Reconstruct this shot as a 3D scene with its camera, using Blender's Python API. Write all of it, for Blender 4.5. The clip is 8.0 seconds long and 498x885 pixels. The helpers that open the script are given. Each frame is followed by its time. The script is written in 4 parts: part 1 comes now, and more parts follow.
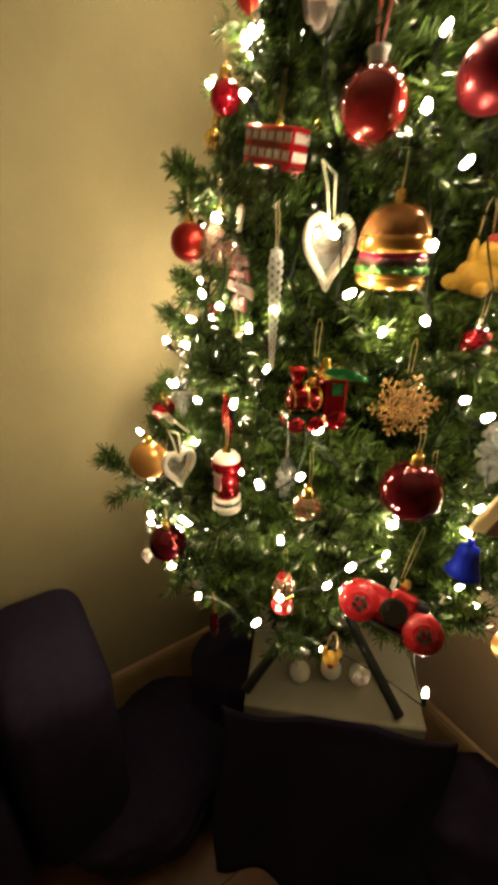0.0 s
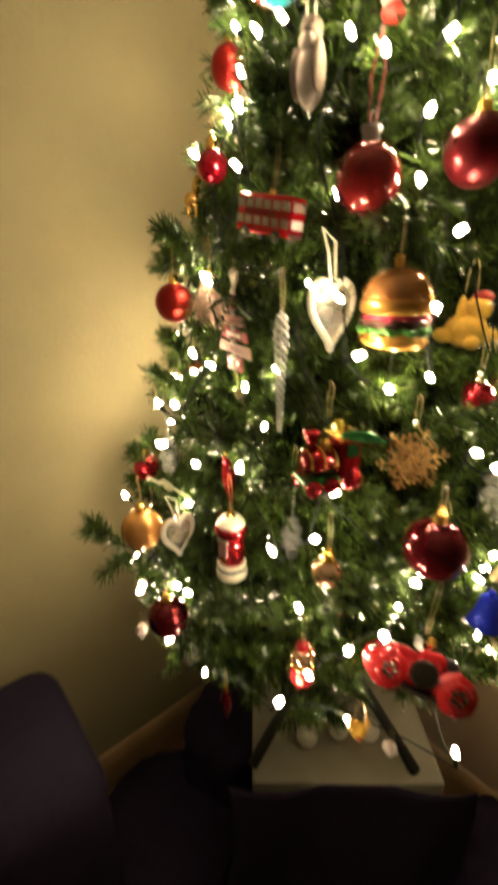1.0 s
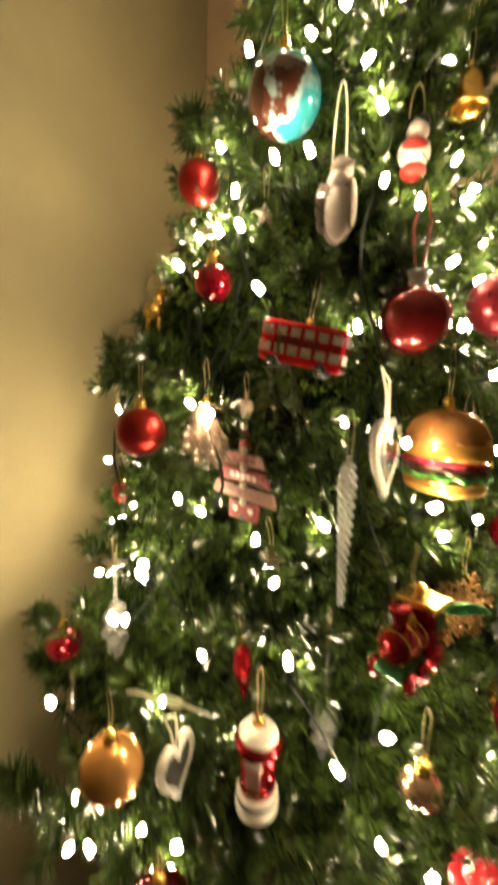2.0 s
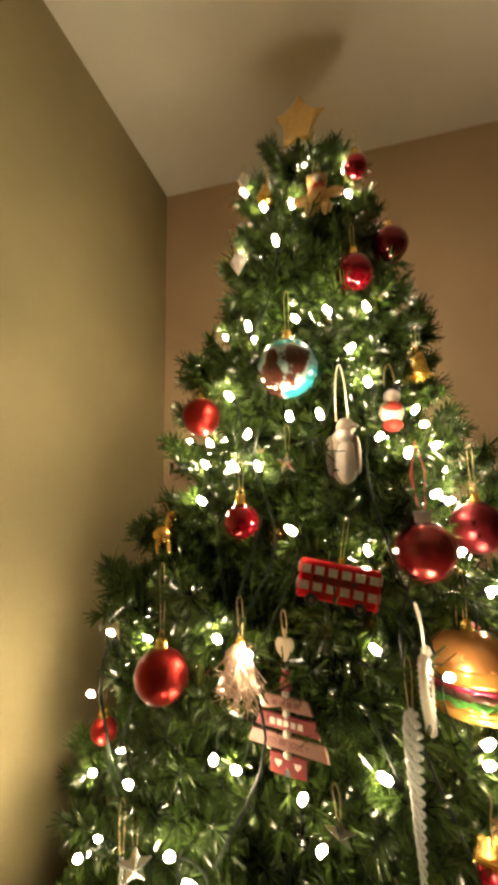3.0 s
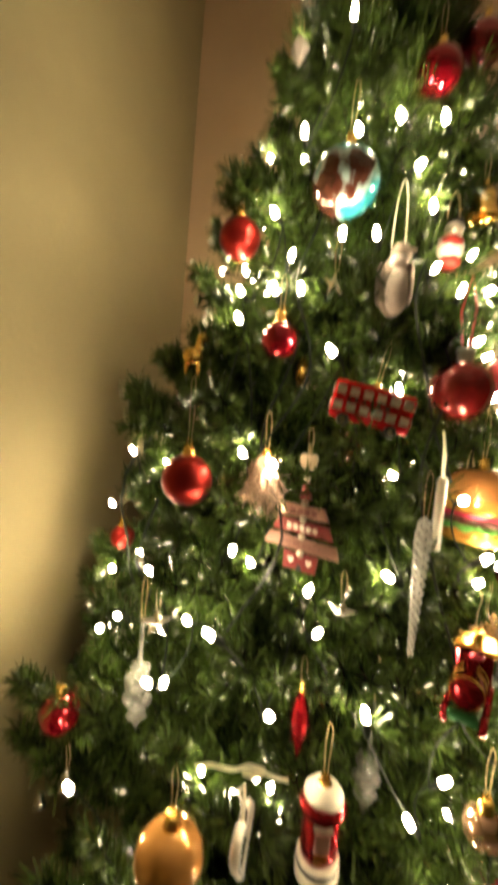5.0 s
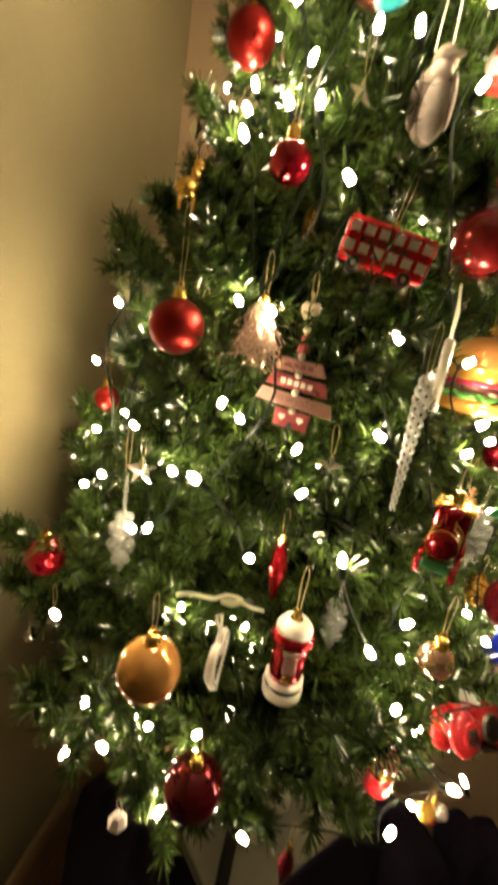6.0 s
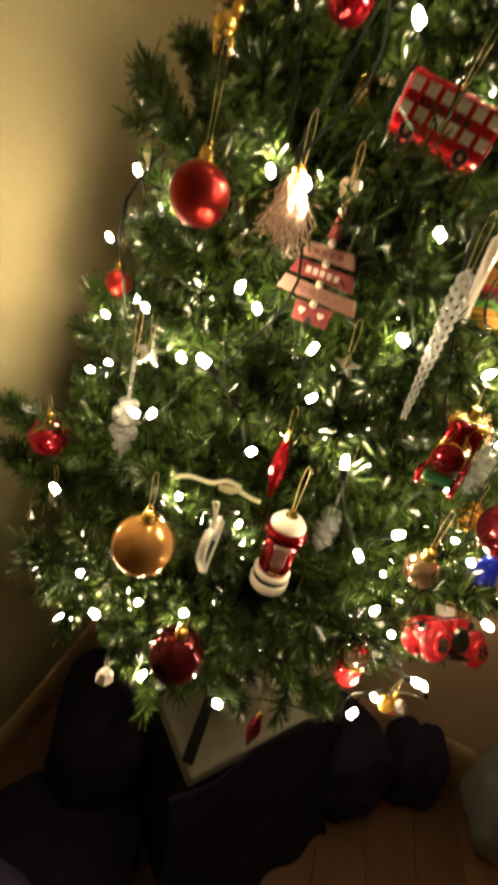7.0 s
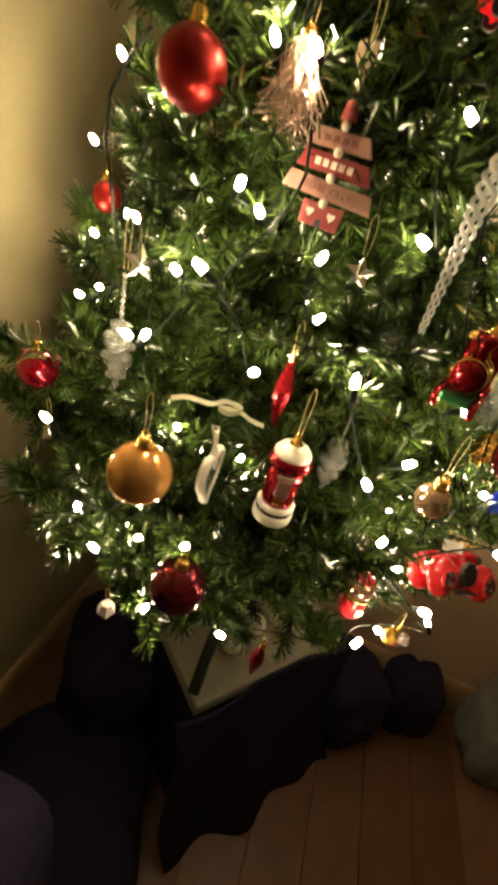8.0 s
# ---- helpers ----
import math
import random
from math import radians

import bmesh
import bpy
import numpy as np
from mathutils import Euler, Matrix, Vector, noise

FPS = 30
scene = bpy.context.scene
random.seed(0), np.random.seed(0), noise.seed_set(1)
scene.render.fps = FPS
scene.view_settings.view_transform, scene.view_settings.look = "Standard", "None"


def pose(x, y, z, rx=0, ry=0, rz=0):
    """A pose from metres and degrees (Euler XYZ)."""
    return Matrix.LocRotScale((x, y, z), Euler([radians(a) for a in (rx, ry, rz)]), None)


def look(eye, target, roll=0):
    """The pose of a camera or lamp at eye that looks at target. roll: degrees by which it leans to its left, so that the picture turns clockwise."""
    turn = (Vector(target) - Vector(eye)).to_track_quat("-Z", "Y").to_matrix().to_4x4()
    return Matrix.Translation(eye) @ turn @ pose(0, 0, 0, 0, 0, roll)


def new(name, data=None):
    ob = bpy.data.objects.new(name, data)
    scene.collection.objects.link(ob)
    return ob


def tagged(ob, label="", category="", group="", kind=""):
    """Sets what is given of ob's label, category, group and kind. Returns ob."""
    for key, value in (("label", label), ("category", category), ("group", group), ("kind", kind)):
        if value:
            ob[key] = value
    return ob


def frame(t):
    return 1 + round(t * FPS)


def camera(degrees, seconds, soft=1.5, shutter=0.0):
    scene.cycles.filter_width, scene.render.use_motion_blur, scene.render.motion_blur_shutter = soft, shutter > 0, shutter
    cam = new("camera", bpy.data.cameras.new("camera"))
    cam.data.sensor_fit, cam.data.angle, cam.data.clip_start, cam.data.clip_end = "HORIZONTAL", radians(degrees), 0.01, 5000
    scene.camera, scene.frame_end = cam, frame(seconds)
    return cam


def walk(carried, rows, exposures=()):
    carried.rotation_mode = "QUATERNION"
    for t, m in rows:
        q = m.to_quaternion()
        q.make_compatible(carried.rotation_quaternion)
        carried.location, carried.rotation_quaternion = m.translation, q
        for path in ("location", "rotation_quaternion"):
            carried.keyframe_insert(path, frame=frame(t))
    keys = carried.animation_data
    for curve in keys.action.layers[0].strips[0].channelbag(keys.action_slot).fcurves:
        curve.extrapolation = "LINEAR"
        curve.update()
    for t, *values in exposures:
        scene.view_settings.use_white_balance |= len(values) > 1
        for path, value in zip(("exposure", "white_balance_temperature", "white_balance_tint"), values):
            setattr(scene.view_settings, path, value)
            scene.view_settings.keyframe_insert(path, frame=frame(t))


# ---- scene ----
cam = camera(60.7, 8.0, soft=4.2, shutter=0.8)

PATH = [
    (0, (0.926, -0.884, 1.305), (-0.572, 0.139, 0.462), 1.2),
    (0.5, (0.934, -0.881, 1.324), (-0.557, 0.204, 0.551), -0.4),
    (1, (0.86, -0.914, 1.33), (-0.563, 0.309, 0.636), -0.3),
    (1.2, (0.807, -0.934, 1.344), (-0.522, 0.433, 0.741), 1.4),
    (2.3, (0.569, -0.948, 1.409), (-0.202, 0.888, 1.23), 0.2),
    (2.5, (0.55, -0.967, 1.448), (-0.154, 0.904, 1.403), -0.4),
    (3, (0.501, -1.011, 1.474), (-0.006, 0.894, 1.813), -1.3),
    (3.5, (0.488, -1.027, 1.472), (0.007, 0.877, 1.856), -1.7),
    (4, (0.471, -1.028, 1.444), (-0.048, 0.881, 1.738), 1.1),
    (4.5, (0.461, -1.021, 1.415), (-0.065, 0.905, 1.529), 4.4),
    (5, (0.461, -1.005, 1.387), (-0.038, 0.927, 1.249), 4.9),
    (5.2, (0.461, -0.996, 1.369), (-0.022, 0.93, 1.131), 5.8),
    (6.3, (0.459, -0.989, 1.31), (0.095, 0.871, 0.673), 11.1),
    (6.5, (0.463, -0.992, 1.3), (0.097, 0.847, 0.603), 12.7),
    (7, (0.465, -0.989, 1.281), (0.148, 0.8, 0.446), 16.0),
    (7.5, (0.467, -0.983, 1.259), (0.176, 0.748, 0.299), 16.3),
    (8, (0.473, -0.975, 1.241), (0.211, 0.729, 0.229), 16.4),
]
walk(cam, [(t, look(e, a, r)) for t, e, a, r in PATH])

# ---- light ----
world = bpy.data.worlds.new("night")
world.use_nodes = True
world.node_tree.nodes["Background"].inputs[0].default_value = (0.30, 0.26, 0.22, 1)
world.node_tree.nodes["Background"].inputs[1].default_value = 0.02
scene.world = world
BULB_GLOW = 680.0
BULB_TINT = (1.0, 0.79, 0.48)

# ---- materials ----


def shader(name, base, rough=0.5, metal=0.0, spread=0.15, grain=40.0, bump=0.0, bump_grain=200.0, coat=0.0, per_piece=0.0, **more):
    """A principled material whose colour and gloss vary at two scales."""
    m = bpy.data.materials.new(name)
    m.use_nodes = True
    nt = m.node_tree
    bsdf = nt.nodes["Principled BSDF"]
    co = nt.nodes.new("ShaderNodeTexCoord")
    fine = nt.nodes.new("ShaderNodeTexNoise")
    fine.inputs["Scale"].default_value = grain
    fine.inputs["Detail"].default_value = 6
    broad = nt.nodes.new("ShaderNodeTexNoise")
    broad.inputs["Scale"].default_value = grain / 9
    nt.links.new(co.outputs["Object"], fine.inputs["Vector"])
    nt.links.new(co.outputs["Object"], broad.inputs["Vector"])
    add = nt.nodes.new("ShaderNodeMath")
    add.operation = "ADD"
    nt.links.new(fine.outputs["Fac"], add.inputs[0])
    nt.links.new(broad.outputs["Fac"], add.inputs[1])
    last = add.outputs[0]
    if per_piece:
        geo = nt.nodes.new("ShaderNodeNewGeometry")
        mul = nt.nodes.new("ShaderNodeMath")
        mul.operation = "MULTIPLY_ADD"
        nt.links.new(geo.outputs["Random Per Island"], mul.inputs[0])
        mul.inputs[1].default_value = per_piece
        nt.links.new(last, mul.inputs[2])
        last = mul.outputs[0]
    span = nt.nodes.new("ShaderNodeMapRange")
    span.inputs["From Min"].default_value = 0.6
    span.inputs["From Max"].default_value = 1.4 + per_piece
    span.inputs["To Min"].default_value = 1 - spread
    span.inputs["To Max"].default_value = 1 + spread
    nt.links.new(last, span.inputs["Value"])
    tone = nt.nodes.new("ShaderNodeVectorMath")
    tone.operation = "SCALE"
    tone.inputs[0].default_value = base
    nt.links.new(span.outputs[0], tone.inputs["Scale"])
    nt.links.new(tone.outputs[0], bsdf.inputs["Base Color"])
    gloss = nt.nodes.new("ShaderNodeMapRange")
    gloss.inputs["From Min"].default_value = 0.3
    gloss.inputs["From Max"].default_value = 0.7
    gloss.inputs["To Min"].default_value = max(0.02, rough - 0.06)
    gloss.inputs["To Max"].default_value = min(1, rough + 0.08)
    nt.links.new(fine.outputs["Fac"], gloss.inputs["Value"])
    nt.links.new(gloss.outputs[0], bsdf.inputs["Roughness"])
    bsdf.inputs["Metallic"].default_value = metal
    bsdf.inputs["Coat Weight"].default_value = coat
    for key, value in more.items():
        bsdf.inputs[key.replace("_", " ")].default_value = value
    if bump:
        rel = nt.nodes.new("ShaderNodeTexNoise")
        rel.inputs["Scale"].default_value = bump_grain
        rel.inputs["Detail"].default_value = 4
        nt.links.new(co.outputs["Object"], rel.inputs["Vector"])
        b = nt.nodes.new("ShaderNodeBump")
        b.inputs["Strength"].default_value = bump
        b.inputs["Distance"].default_value = 0.002
        nt.links.new(rel.outputs["Fac"], b.inputs["Height"])
        nt.links.new(b.outputs[0], bsdf.inputs["Normal"])
    return m


def glowing(name, tint, power):
    m = bpy.data.materials.new(name)
    m.use_nodes = True
    bsdf = m.node_tree.nodes["Principled BSDF"]
    bsdf.inputs["Base Color"].default_value = (0.9, 0.85, 0.7, 1)
    bsdf.inputs["Emission Color"].default_value = (*tint, 1)
    # a led throws most of its light out of the tip of its lens, little back towards the socket
    nt = m.node_tree
    co = nt.nodes.new("ShaderNodeTexCoord")
    axis = nt.nodes.new("ShaderNodeSeparateXYZ")
    nt.links.new(co.outputs["Object"], axis.inputs[0])
    lens = nt.nodes.new("ShaderNodeMapRange")
    lens.interpolation_type = "SMOOTHSTEP"
    lens.inputs["From Min"].default_value, lens.inputs["From Max"].default_value = -0.003, 0.009
    lens.inputs["To Min"].default_value, lens.inputs["To Max"].default_value = power * 0.30, power
    nt.links.new(axis.outputs["Z"], lens.inputs["Value"])
    nt.links.new(lens.outputs[0], bsdf.inputs["Emission Strength"])
    return m


# two wall tones set by eye: WALL is darker and yellower than TAN_WALL
WALL = shader("dull_yellow_wall_paint", (0.335, 0.283, 0.150), 0.75, 0, 0.16, 6, 0.35, 90)
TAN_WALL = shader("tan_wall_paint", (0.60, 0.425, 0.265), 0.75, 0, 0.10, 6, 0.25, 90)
CEIL = shader("white_ceiling_paint", (0.84, 0.80, 0.70), 0.85, 0, 0.05, 7, 0.3, 60)
SKIRT = shader("varnished_pine", (0.42, 0.27, 0.13), 0.45, 0, 0.25, 14)
FLOOR = shader("oak_laminate", (0.30, 0.17, 0.09), 0.42, 0, 0.25, 12)
NEEDLE = shader("green_pvc_needle", (0.038, 0.064, 0.014), 0.20, 0, 0.78, 30, per_piece=0.9)
STEM = shader("dark_green_wire", (0.012, 0.020, 0.008), 0.7, 0, 0.3, 60, Specular_IOR_Level=0.15)
CABLE = shader("dark_green_cable", (0.004, 0.008, 0.004), 0.6, Specular_IOR_Level=0.15)
BULB = glowing("lit_bulb", BULB_TINT, BULB_GLOW)
RED_SATIN = shader("satin_red_paint", (0.24, 0.013, 0.010), 0.33, 0.85, 0.12, 60)
DEEP_RED = shader("satin_dark_red_paint", (0.12, 0.008, 0.012), 0.32, 0.7, 0.12, 60)
RED_GLOSS = shader("glossy_red_glass", (0.34, 0.007, 0.020), 0.10, 0.75, 0.12, 50, coat=0.6)
MAROON = shader("glossy_maroon_glass", (0.16, 0.008, 0.018), 0.12, 0.75, 0.15, 50, coat=0.6)
GOLD = shader("gold_foil", (0.85, 0.55, 0.14), 0.22, 1.0, 0.12, 70)
AMBER = shader("pearl_amber_glass", (0.84, 0.41, 0.12), 0.17, 0.62, 0.12, 50, coat=0.5)
ROSE = shader("rose_gold_glass", (0.75, 0.48, 0.32), 0.10, 0.9, 0.12, 50)
SILVER = shader("polished_silver", (0.8, 0.78, 0.74), 0.16, 1.0, 0.08, 60)
CREAM = shader("cream_enamel", (0.80, 0.74, 0.62), 0.4, 0, 0.06, 60)
WHITE_GLASS = shader("frosted_clear_glass", (0.92, 0.93, 0.9), 0.12, 0, 0.04, 60, Transmission_Weight=0.40, IOR=1.45)
CLEAR = shader("clear_glass", (0.95, 0.96, 0.93), 0.06, 0, 0.03, 60, Transmission_Weight=0.93, IOR=1.45)
ICE = shader("clear_acrylic", (0.93, 0.94, 0.9), 0.07, 0, 0.04, 60, Transmission_Weight=0.86, IOR=1.45)
BLACK = shader("black_enamel", (0.015, 0.013, 0.014), 0.3)
RIBBON = shader("cream_satin_ribbon", (0.80, 0.78, 0.60), 0.35, 0, 0.1, 90)
RED_RIBBON = shader("red_ribbon", (0.35, 0.03, 0.02), 0.5, 0, 0.15, 90)
TWINE = shader("gold_thread", (0.40, 0.29, 0.13), 0.55, 0.3)
FELT_RED = shader("painted_red_wood", (0.21, 0.018, 0.018), 0.6, 0, 0.2, 90, 0.2)
FELT_PINK = shader("faded_pink_wood", (0.28, 0.13, 0.095), 0.65, 0, 0.2, 90, 0.2)
BEIGE = shader("plain_birch_ply", (0.38, 0.28, 0.18), 0.6, 0, 0.15, 80)
WOODBEAD = shader("pale_wooden_bead", (0.58, 0.51, 0.40), 0.5)
CLOTH = shader("navy_black_fabric", (0.023, 0.018, 0.037), 0.95, 0, 0.3, 60, 0.6, 400, Specular_IOR_Level=0.1)
BOXTOP = shader("pale_grey_laid_top", (0.27, 0.25, 0.18), 0.6, 0, 0.2, 14, 0.2)
STAND = shader("black_steel_tube", (0.012, 0.014, 0.012), 0.4, 0.4)

# ---- mesh helpers ----


def part(name, bm, material, parent=None, label="", smooth=False):
    """Links a bmesh as one mesh object under a thing or a part."""
    me = bpy.data.meshes.new(name)
    bm.to_mesh(me)
    bm.free()
    for m in material if isinstance(material, (list, tuple)) else [material]:
        me.materials.append(m)
    if smooth:
        for p in me.polygons:
            p.use_smooth = True
    ob = new(name, me)
    ob.parent = parent
    return tagged(ob, label)


def thing(name, where, label, category, group="", turn=0, lean=0, kind=""):
    ob = new(name)
    ob.empty_display_size = 0.02
    ob.matrix_basis = pose(*where, lean, 0, turn)
    return tagged(ob, label, category, group, kind)


def lathe(profile, steps=32, bm=None, m=None, slot=0):
    """Turns rows of (radius, height) round z."""
    bm = bm or bmesh.new()
    m = m or Matrix()
    rings = []
    for r, z in profile:
        if r < 1e-5:
            rings.append([bm.verts.new(m @ Vector((0, 0, z)))])
        else:
            rings.append([bm.verts.new(m @ Vector((r * math.cos(a), r * math.sin(a), z)))
                          for a in (2 * math.pi * i / steps for i in range(steps))])
    for a, b in zip(rings, rings[1:]):
        for i in range(steps):
            j = (i + 1) % steps
            vs = [a[i % len(a)], a[j % len(a)], b[j % len(b)], b[i % len(b)]]
            vs = list(dict.fromkeys(vs))
            if len(vs) > 2:
                bm.faces.new(vs).material_index = slot
    return bm


def ball_profile(r, n=18, squash=1.0):
    return [(r * math.sin(math.pi * i / n), -r * squash * math.cos(math.pi * i / n)) for i in range(n + 1)]


def block(x0, y0, z0, x1, y1, z1, bevel=0.0, bm=None, m=None, segments=2):
    made = bmesh.ops.create_cube(bm or (bm := bmesh.new()), size=1)["verts"]
    for v in made:
        v.co = Vector(((x0 + x1) / 2 + v.co.x * (x1 - x0), (y0 + y1) / 2 + v.co.y * (y1 - y0), (z0 + z1) / 2 + v.co.z * (z1 - z0)))
    if bevel:
        es = list({e for v in made for e in v.link_edges})
        out = bmesh.ops.bevel(bm, geom=es, offset=bevel, segments=segments, affect="EDGES", profile=0.5)
        made = list({v for f in out["faces"] for v in f.verts} | {v for v in made if v.is_valid})
    if m:
        for v in made:
            v.co = m @ v.co
    return bm


def tube(points, r, sides=8, bm=None, closed=False, r_end=None):
    """A round bar through the points."""
    bm = bm or bmesh.new()
    pts = [Vector(p) for p in points]
    n = len(pts)
    rings = []
    up = None
    for i, p in enumerate(pts):
        if closed:
            d = pts[(i + 1) % n] - pts[i - 1]
        else:
            d = pts[min(i + 1, n - 1)] - pts[max(i - 1, 0)]
        d.normalize()
        if up is None:
            up = d.orthogonal().normalized()
        up = (up - d * up.dot(d))
        up = up.normalized() if up.length > 1e-6 else d.orthogonal().normalized()
        side = d.cross(up)
        rr = r if r_end is None else r + (r_end - r) * i / (n - 1)
        rings.append([bm.verts.new(p + rr * (math.cos(a) * up + math.sin(a) * side))
                      for a in (2 * math.pi * k / sides for k in range(sides))])
    pairs = list(zip(rings, rings[1:])) + ([(rings[-1], rings[0])] if closed else [])
    for a, b in pairs:
        for k in range(sides):
            bm.faces.new((a[k], a[(k + 1) % sides], b[(k + 1) % sides], b[k]))
    if not closed:
        bm.faces.new(rings[0][::-1])
        bm.faces.new(rings[-1])
    return bm


def slab(outline, thick, bm=None, m=None, bevel=0.0):
    """A flat outline in x and z, given depth along y."""
    bm = bm or bmesh.new()
    m = m or Matrix()
    front = [bm.verts.new(m @ Vector((x, -thick / 2, z))) for x, z in outline]
    back = [bm.verts.new(m @ Vector((x, thick / 2, z))) for x, z in outline]
    f = bm.faces.new(front)
    g = bm.faces.new(back[::-1])
    n = len(outline)
    for i in range(n):
        j = (i + 1) % n
        bm.faces.new((front[j], front[i], back[i], back[j]))
    if bevel:
        bmesh.ops.bevel(bm, geom=list(f.edges) + list(g.edges), offset=bevel, segments=2, affect="EDGES")
    return bm


def heart_outline(w, h, n=36):
    pts = []
    for i in range(n):
        a = 2 * math.pi * i / n
        pts.append((w / 2 * math.sin(a) ** 3,
                    h * (0.44 * math.cos(a) - 0.17 * math.cos(2 * a) - 0.07 * math.cos(3 * a) - 0.03 * math.cos(4 * a) + 0.05)))
    return pts


def star_outline(r, inner=0.45, points=5):
    return [((r if i % 2 == 0 else r * inner) * math.sin(math.pi * i / points),
             (r if i % 2 == 0 else r * inner) * math.cos(math.pi * i / points)) for i in range(2 * points)]


# ---- room ----
H, XE, YE = 2.4, 3.6, -3.6


def wall(name, x0, y0, x1, y1, label, paint=WALL):
    return tagged(part(name, block(x0, y0, -0.1, x1, y1, H), paint), label, "wall", kind="structure")


wall("wall_west", -0.12, YE, 0, 0.12, "dull yellow painted plaster wall beside the tree")
wall("wall_north", 0, 0, XE, 0.12, "light tan painted plaster wall behind the tree", TAN_WALL)
wall("wall_east", XE, YE, XE + 0.12, 0.12, "dull yellow painted plaster wall across the room")
wall("wall_south", -0.12, YE - 0.12, XE + 0.12, YE, "dull yellow painted plaster wall behind the viewer")
tagged(part("ceiling", block(-0.12, YE - 0.12, H, XE + 0.12, 0.12, H + 0.1), CEIL), "plain off-white painted ceiling", "ceiling", kind="structure")


def skirting(name, length, m):
    prof = [(0, 0), (0.018, 0), (0.018, 0.105), (0.015, 0.122), (0.009, 0.134), (0, 0.138)]
    bm = bmesh.new()
    a = [bm.verts.new(m @ Vector((0, y, z))) for y, z in prof]
    b = [bm.verts.new(m @ Vector((length, y, z))) for y, z in prof]
    for i in range(len(prof)):
        j = (i + 1) % len(prof)
        bm.faces.new((a[i], a[j], b[j], b[i]))
    bm.faces.new(a[::-1])
    bm.faces.new(b)
    bmesh.ops.recalc_face_normals(bm, faces=bm.faces)
    return tagged(part(name, bm, SKIRT), "varnished pine skirting board with a rounded top", "skirting board", kind="structure")


skirting("baseboard", 3.6, pose(0, -3.6, 0, 0, 0, 90) @ Matrix.Diagonal((1, -1, 1, 1)))
skirting("baseboard", 3.58, pose(0.02, 0, 0) @ Matrix.Diagonal((1, -1, 1, 1)))

floor = tagged(part("floor", block(-0.12, YE - 0.12, -0.1, XE + 0.12, 0.12, -0.008), FLOOR), "brown wood laminate floor of long planks", "floor", kind="structure")

# ---- the tree ----
AX, AY = 0.43, -0.325
tree = thing("christmas_tree", (AX, AY, 0.44), "dense green artificial christmas tree in a room corner", "christmas tree")


def reach(z):
    return float(np.interp(z, (0.70, 0.85, 1.0, 1.2, 1.4, 1.6, 1.8, 2.0, 2.12), (0.335, 0.372, 0.368, 0.335, 0.275, 0.210, 0.140, 0.098, 0.062)))


rng = np.random.default_rng(7)


def needles(starts, ends, per_metre=2300, length=0.0225, width=0.0029):
    """Flat blunt strips set round straight twigs like a bottle brush; gives vertices and faces."""
    V, F = [], []
    base = 0
    for p, q in zip(starts, ends):
        p, q = np.array(p), np.array(q)
        d = q - p
        L = np.linalg.norm(d)
        n = max(6, int(L * per_metre))
        d = d / L
        u = np.cross(d, (0.31, 0.22, 0.92))
        u /= np.linalg.norm(u)
        v = np.cross(d, u)
        s = rng.random(n) ** 0.85
        a = rng.random(n) * 2 * math.pi
        out = np.cos(a)[:, None] * u + np.sin(a)[:, None] * v
        tilt = rng.uniform(0.65, 1.3, n)[:, None] * np.where(s > 0.9, rng.uniform(0.1, 1.0, n), 1.0)[:, None]
        way = d * np.cos(tilt) + out * np.sin(tilt)
        root = p + d * (s * L)[:, None]
        ln = (length * rng.uniform(0.65, 1.15, n))[:, None]
        side = np.cross(way, rng.normal(size=(n, 3)))
        side /= np.linalg.norm(side, axis=1)[:, None]
        w = width / 2
        tip = root + way * ln + np.array((0, 0, -1)) * ln * rng.uniform(-0.1, 0.12, n)[:, None]
        V.append(np.stack((root - side * w * 0.7, root + side * w, tip + side * w * 0.5, tip - side * w * 0.5), 1).reshape(-1, 3))
        F.append(np.arange(4 * n).reshape(-1, 4) + base)
        base += 4 * n
    return np.concatenate(V), np.concatenate(F)


